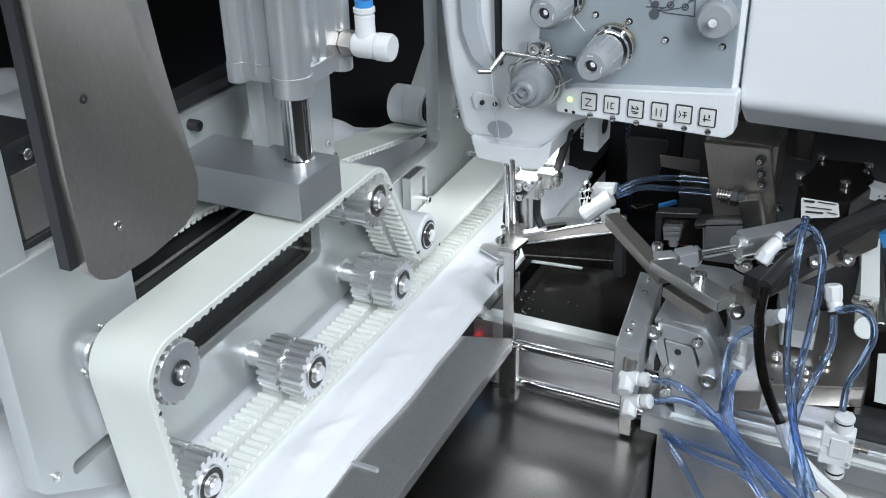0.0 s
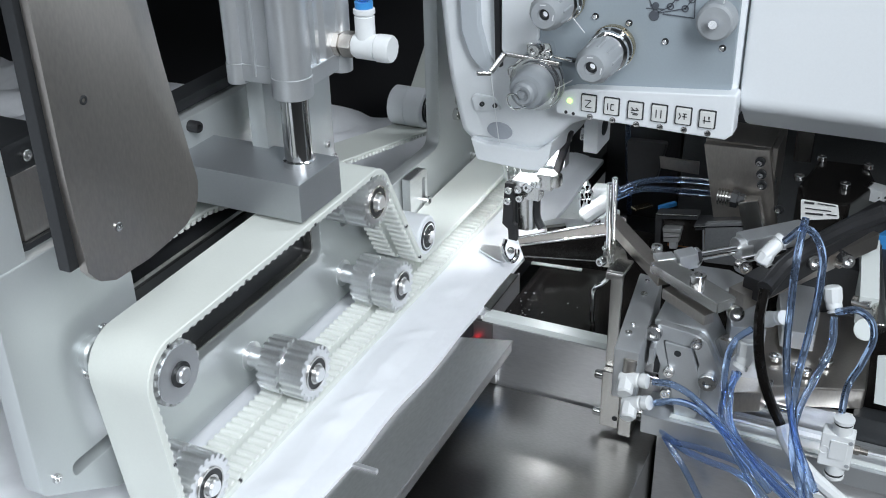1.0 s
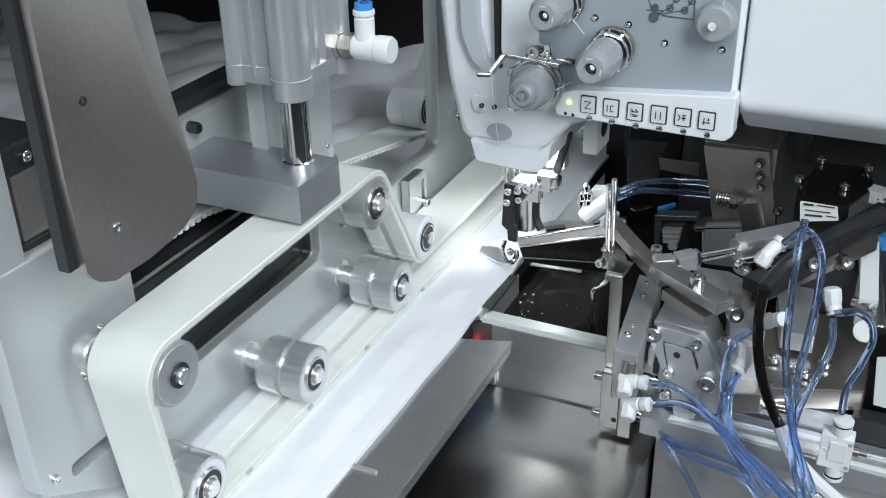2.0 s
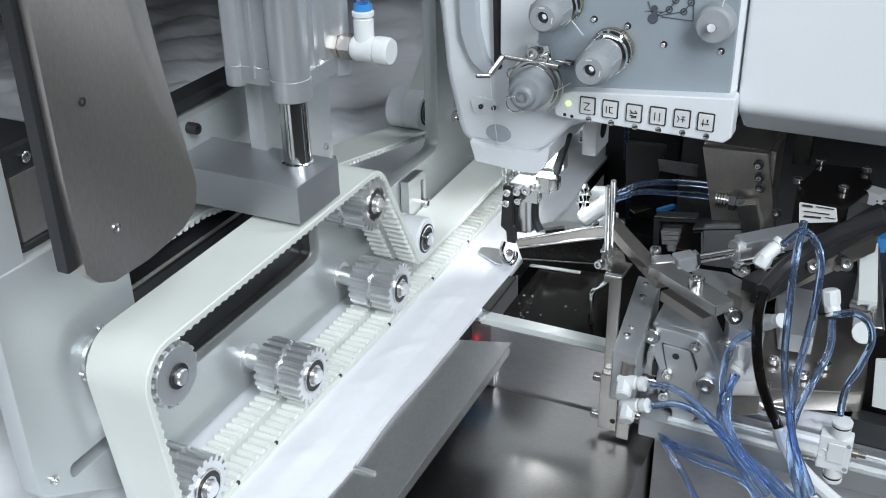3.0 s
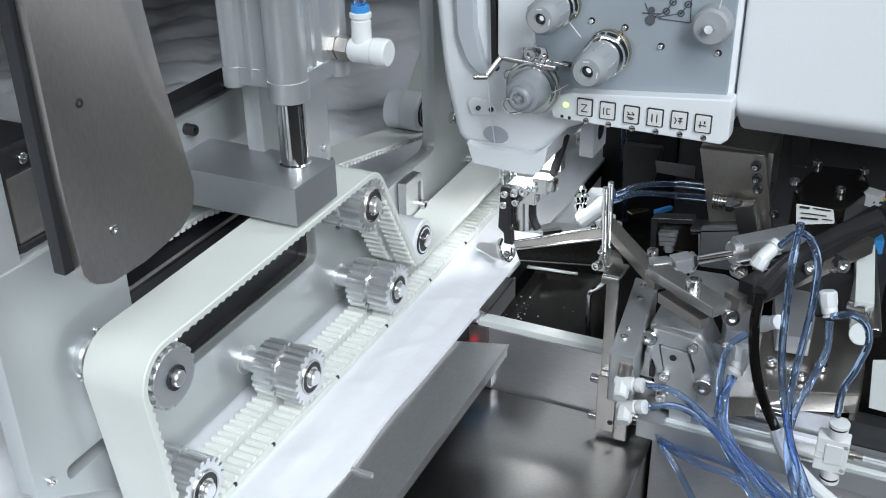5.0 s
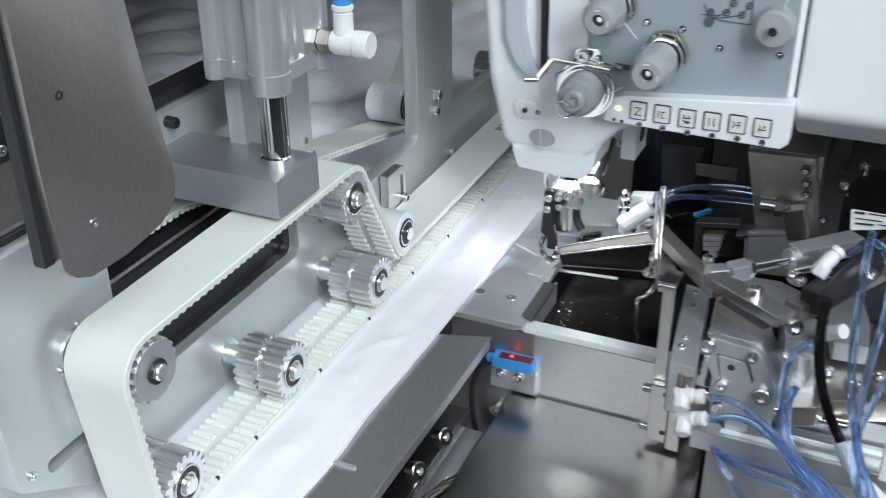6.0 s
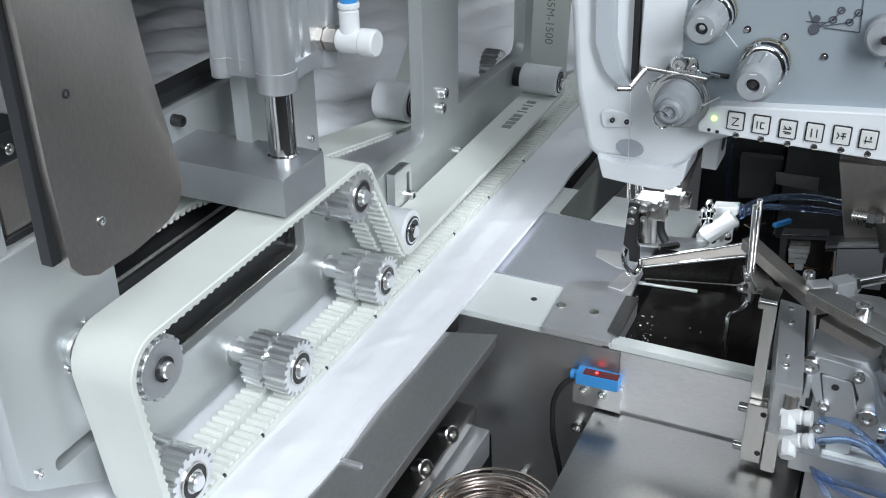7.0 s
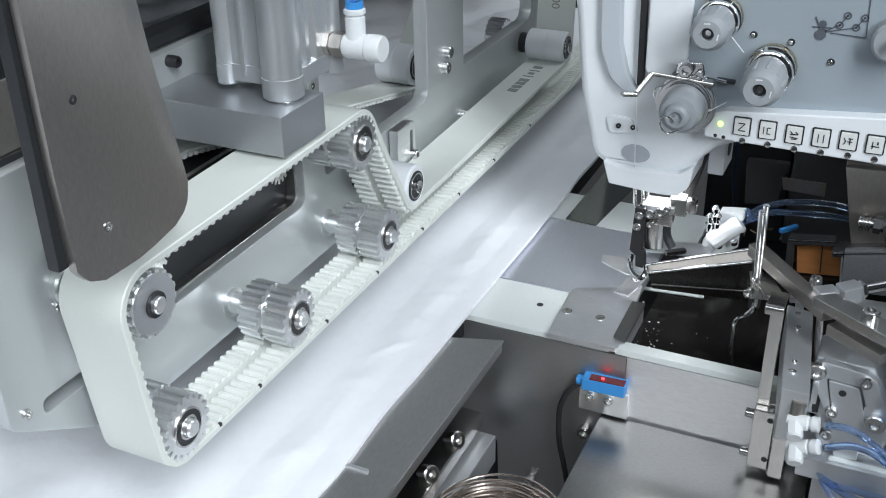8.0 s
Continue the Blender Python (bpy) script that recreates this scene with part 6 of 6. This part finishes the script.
for s in (1, -1):
    part("push_socket", turned((VX, VY, VZ + s * 0.0092), (VX, VY, VZ + s * 0.1), [(0, 0.0046), (0.0053, 0.0046), (0.0054, 0.0040), (0.0066, 0.0040), (0.0067, 0.0049), (0.0083, 0.0049), (0.0086, 0.0033)], 24), WHITE, valve)
    part("seal_ring", ring((VX, VY, VZ + s * 0.0147), (VX, VY, VZ + s * 0.0158), 0.0038, 0.0045), DARK, valve)
    part("mount_hole", rod((VX + 0.0050, VY - 0.0045, VZ + s * 0.0069), (VX + 0.0050, VY - 0.0049, VZ + s * 0.0069), 0.0011, 14, 0.0001), KNOB, valve)
part("valve_mark", ring((VX - 0.0063, VY - 0.0048, VZ), (VX - 0.0063, VY - 0.0051, VZ), 0.0020, 0.0024), WHITE, valve)
part("adjust_screw", turned((VX + 0.0066, VY, VZ + 0.0007), (VX + 0.1, VY, VZ + 0.0007), [(0, 0.0024), (0.0026, 0.0024), (0.0028, 0.0015), (0.0066, 0.0015)], 16), STEEL_BROWN, valve)

# ---- things on the table's front, seen when the unit has slid out ----
sensor = moving(thing("photo_sensor", (-0.2146, 0.4820, -0.0286), "blue photoelectric sensor with a red lens on a bracket", "sensor"))
SX, SY, SZ = (-0.2146, 0.4820, -0.0286)
part("sensor_case", bar((SX - 0.0128, SY, SZ + 0.001), (SX + 0.0124, SY + 0.001, SZ + 0.001), 0.009, 0.0078, bev=0.0010), BLUE, sensor)
part("lens", bar((SX - 0.0085, SY - 0.001, SZ + 0.0050), (SX + 0.0118, SY, SZ + 0.0050), 0.0058, 0.0006, bev=0.0002), surface("dark_red_lens", (0.12, 0.01, 0.015), 0.12, 0, 0.1, 60, bump=0), sensor, "dark red lens strip")
part("lens_glow", rod((SX - 0.001, SY - 0.001, SZ + 0.0056), (SX - 0.001, SY - 0.001, SZ + 0.0060), 0.0010, 12, 0.0001), RED_EYE, sensor, "lit red spot")
part("sensor_bracket", box(SX - 0.0150, SX + 0.0140, SY + 0.0005, SY + 0.0036, SZ - 0.0200, SZ - 0.0035, 0.0006), ALU_BRIGHT, sensor)
for dx in (-0.008, 0.003):
    screw(sensor, (SX + dx, SY + 0.001, SZ - 0.0090), (0, -1, 0), 0.0028, 0.003)
part("cable_nub", rod((SX - 0.0165, SY, SZ + 0.0005), (SX - 0.0120, SY, SZ + 0.0008), 0.0030, 16), BLUE, sensor)
part("sensor_cable", hose([(SX - 0.013, SY, SZ), (SX - 0.022, SY - 0.003, SZ - 0.010), (SX - 0.025, SY - 0.004, SZ - 0.035), (SX - 0.018, SY - 0.006, SZ - 0.07), (SX - 0.008, SY - 0.012, SZ - 0.12), (SX, SY - 0.03, SZ - 0.20)], 0.0017), RUBBER, sensor)
for p in ((-0.2255, 0.4859, -0.0659), (-0.2595, 0.4859, -0.1167)):
    screw(sew_table, p, (0, -1, 0), 0.0042, 0.005, STEEL)
for p in ((-0.2478, 0.5097, -0.0017), (-0.2276, 0.5101, -0.0017), (-0.2188, 0.5541, -0.0017)):
    s = screw(sew_table, p, (0, 0, 1), 0.0030, 0.0005, STEEL)
part("plate_hole", rod((-0.2663, 0.5137, -0.0041), ((-0.2663, 0.5137, -0.0041)[0], (-0.2663, 0.5137, -0.0041)[1], -0.0037), 0.0020, 16, 0.0001), DARK, sew_table)
part("needle_strip", bar((-0.2239, 0.5409, -0.0030), (-0.2183, 0.5679, -0.0020), 0.010, 0.004), SHEET, sew_table)

# ---- fixed things under the apron ----
rails = thing("lower_rail", (-0.17, 0.33, -0.9), "steel and aluminium support rails under the apron", "rail")
part("steel_rail", box(-0.2131, -0.1972, -0.10, 0.470, -0.070, -0.060, 0.001), STEEL, rails)
part("aluminium_rail", box(-0.2035, -0.1885, -0.10, 0.470, -0.095, -0.075, 0.001), ALU, rails)
part("rail_post", box(-0.2131, -0.1885, -0.10, -0.06, -0.90, -0.095, 0.002), STEEL, rails)
for BN in (Vector((-0.2068, 0.4042, -0.0598)), Vector((-0.2056, 0.4374, -0.0598))):
    part("rail_bolt", turned(BN, BN + Vector((0.06, -0.02, 0.03)), [(0, 0.0036), (0.003, 0.0036), (0.0032, 0.0054), (0.0092, 0.0054), (0.0098, 0.0046), (0.0098, 0.0024), (0.0070, 0.0022)], 20), STEEL, rails, "round socket bolt head")
part("notch_step", box(-0.2160, -0.1990, 0.3320, 0.3345, -0.0026, 0.0000, 0.0003), SHEET, feed_table)
part("notch_plate", box(-0.2160, -0.1832, 0.10, 0.3318, -0.0024, -0.0012, 0.0003), APRON, feed_table, "second steel strip on the apron")

spool = thing("wire_coil", (-0.1589, 0.3958, -0.0750), "coil of bare copper-coloured wire below the apron", "wire coil")
SC = Vector((-0.1592, 0.3967, -0.0840))
rnd = random.Random(4)
for k in range(24):
    rr = 0.027 + 0.012 * rnd.random()
    hh = 0.012 * rnd.random()
    tx, ty = rnd.uniform(-0.08, 0.08), rnd.uniform(-0.08, 0.08)
    n, sides = 40, 6
    cb = bmesh.new()
    rows = []
    for i in range(n):
        a = 2 * math.pi * i / n
        o = Vector((math.cos(a), math.sin(a), 0))
        c = SC + o * rr + Vector((0, 0, hh + rr * (tx * math.cos(a) + ty * math.sin(a))))
        rows.append([cb.verts.new(c + (o * math.cos(2 * math.pi * j / sides) + Vector((0, 0, math.sin(2 * math.pi * j / sides)))) * 0.0008) for j in range(sides)])
    for i in range(n):
        a, b = rows[i], rows[(i + 1) % n]
        for j in range(sides):
            cb.faces.new((a[j], b[j], b[(j + 1) % sides], a[(j + 1) % sides]))
    part("wire_turn", cb, COPPER, spool)
part("coil_tray", turned(SC + Vector((0, 0, -0.012)), SC, [(0, 0.036), (0.008, 0.036), (0.010, 0.034)], 40), STEEL, spool)
part("coil_stand", rod(SC + Vector((0, 0, -0.816)), SC + Vector((0, 0, -0.012)), 0.02), STEEL, spool)


def motions():
    still = 8.0
    feed = [(0.0, 0.0), (0.4, 0.008), (0.8, 0.018), (1.0, 0.028), (1.2, 0.050), (1.4, 0.082), (1.7, 0.140), (2.0, 0.220), (2.3, 0.315), (2.5, 0.380), (2.6, 0.405), (2.7, FEED_END), (8.0, FEED_END)]

    def fed(t):
        return float(np.interp(t, [f[0] for f in feed], [f[1] for f in feed]))
    lift = [(0.0, 0.0), (7.03, 0.0), (7.1, 0.0040), (7.133, 0.0120), (7.167, 0.0205), (7.2, 0.0275), (7.233, 0.0312), (7.3, 0.0335), (7.4, 0.0340), (8.0, 0.0340)]
    slide = [(0.0, 0.0), (5.40, 0.0), (5.5, 0.001), (5.8, 0.0218), (6.0, 0.0400), (6.2, 0.0585), (6.4, 0.0760), (6.5, 0.0833), (6.6, 0.0866), (6.75, 0.0880), (8.0, 0.0880)]
    c = ORIGIN[conveyor.name]
    walk(conveyor, [(t, pose(c[0], c[1] - 0.045 * d, c[2] + d)) for t, d in lift])
    c = ORIGIN[piston_rod.name]
    walk(piston_rod, [(t, pose(c[0], c[1], c[2] + d)) for t, d in lift])
    q = ORIGIN[quilt.name]
    walk(quilt, [(t, pose(q[0], q[1] + fed(t), q[2])) for t, _ in feed])
    for e in unit:
        o = ORIGIN[e.name]
        walk(e, [(t, pose(o[0] + d, o[1], o[2])) for t, d in slide])
    # the edge guide strokes back on its rods, then travels with the unit
    stroke = [(0.0, -0.0620), (0.05, -0.0600), (0.1, -0.0450), (0.15, -0.0245), (0.2, -0.0060), (0.25, -0.0005), (0.3, 0.0)]
    o = ORIGIN[guide.name]
    walk(guide, [(t, pose(o[0] + d, o[1], o[2])) for t, d in stroke + slide[1:]])
    # the foot and its hem plate lift off the cloth before the unit slides
    for ob, up in raised:
        b = ob.location.copy()
        walk(ob, [(t, pose(b[0], b[1], b[2] + up * f)) for t, f in ((0.0, 0.0), (4.85, 0.0), (4.95, 0.15), (5.1, 0.85), (5.2, 1.0), (8.0, 1.0))])
    b = shutter.location.copy()
    walk(shutter, [(t, pose(b[0], b[1], b[2] - d)) for t, d in ((0.0, 0.0), (7.03, 0.0), (7.07, 0.004), (7.1, 0.011), (7.15, 0.021), (7.2, 0.0245), (8.0, 0.0245))])
    times = [k * 0.1 for k in range(28)] + [8.0]
    for g, s in pulleys:
        o = g.location.copy()
        walk(g, [(t, pose(o[0], o[1], o[2], math.degrees(s * fed(t) / RP))) for t in times])
    for ob, s in teeth:
        walk(ob, [(t, tooth_pose(s + fed(t))) for t in times])


motions()
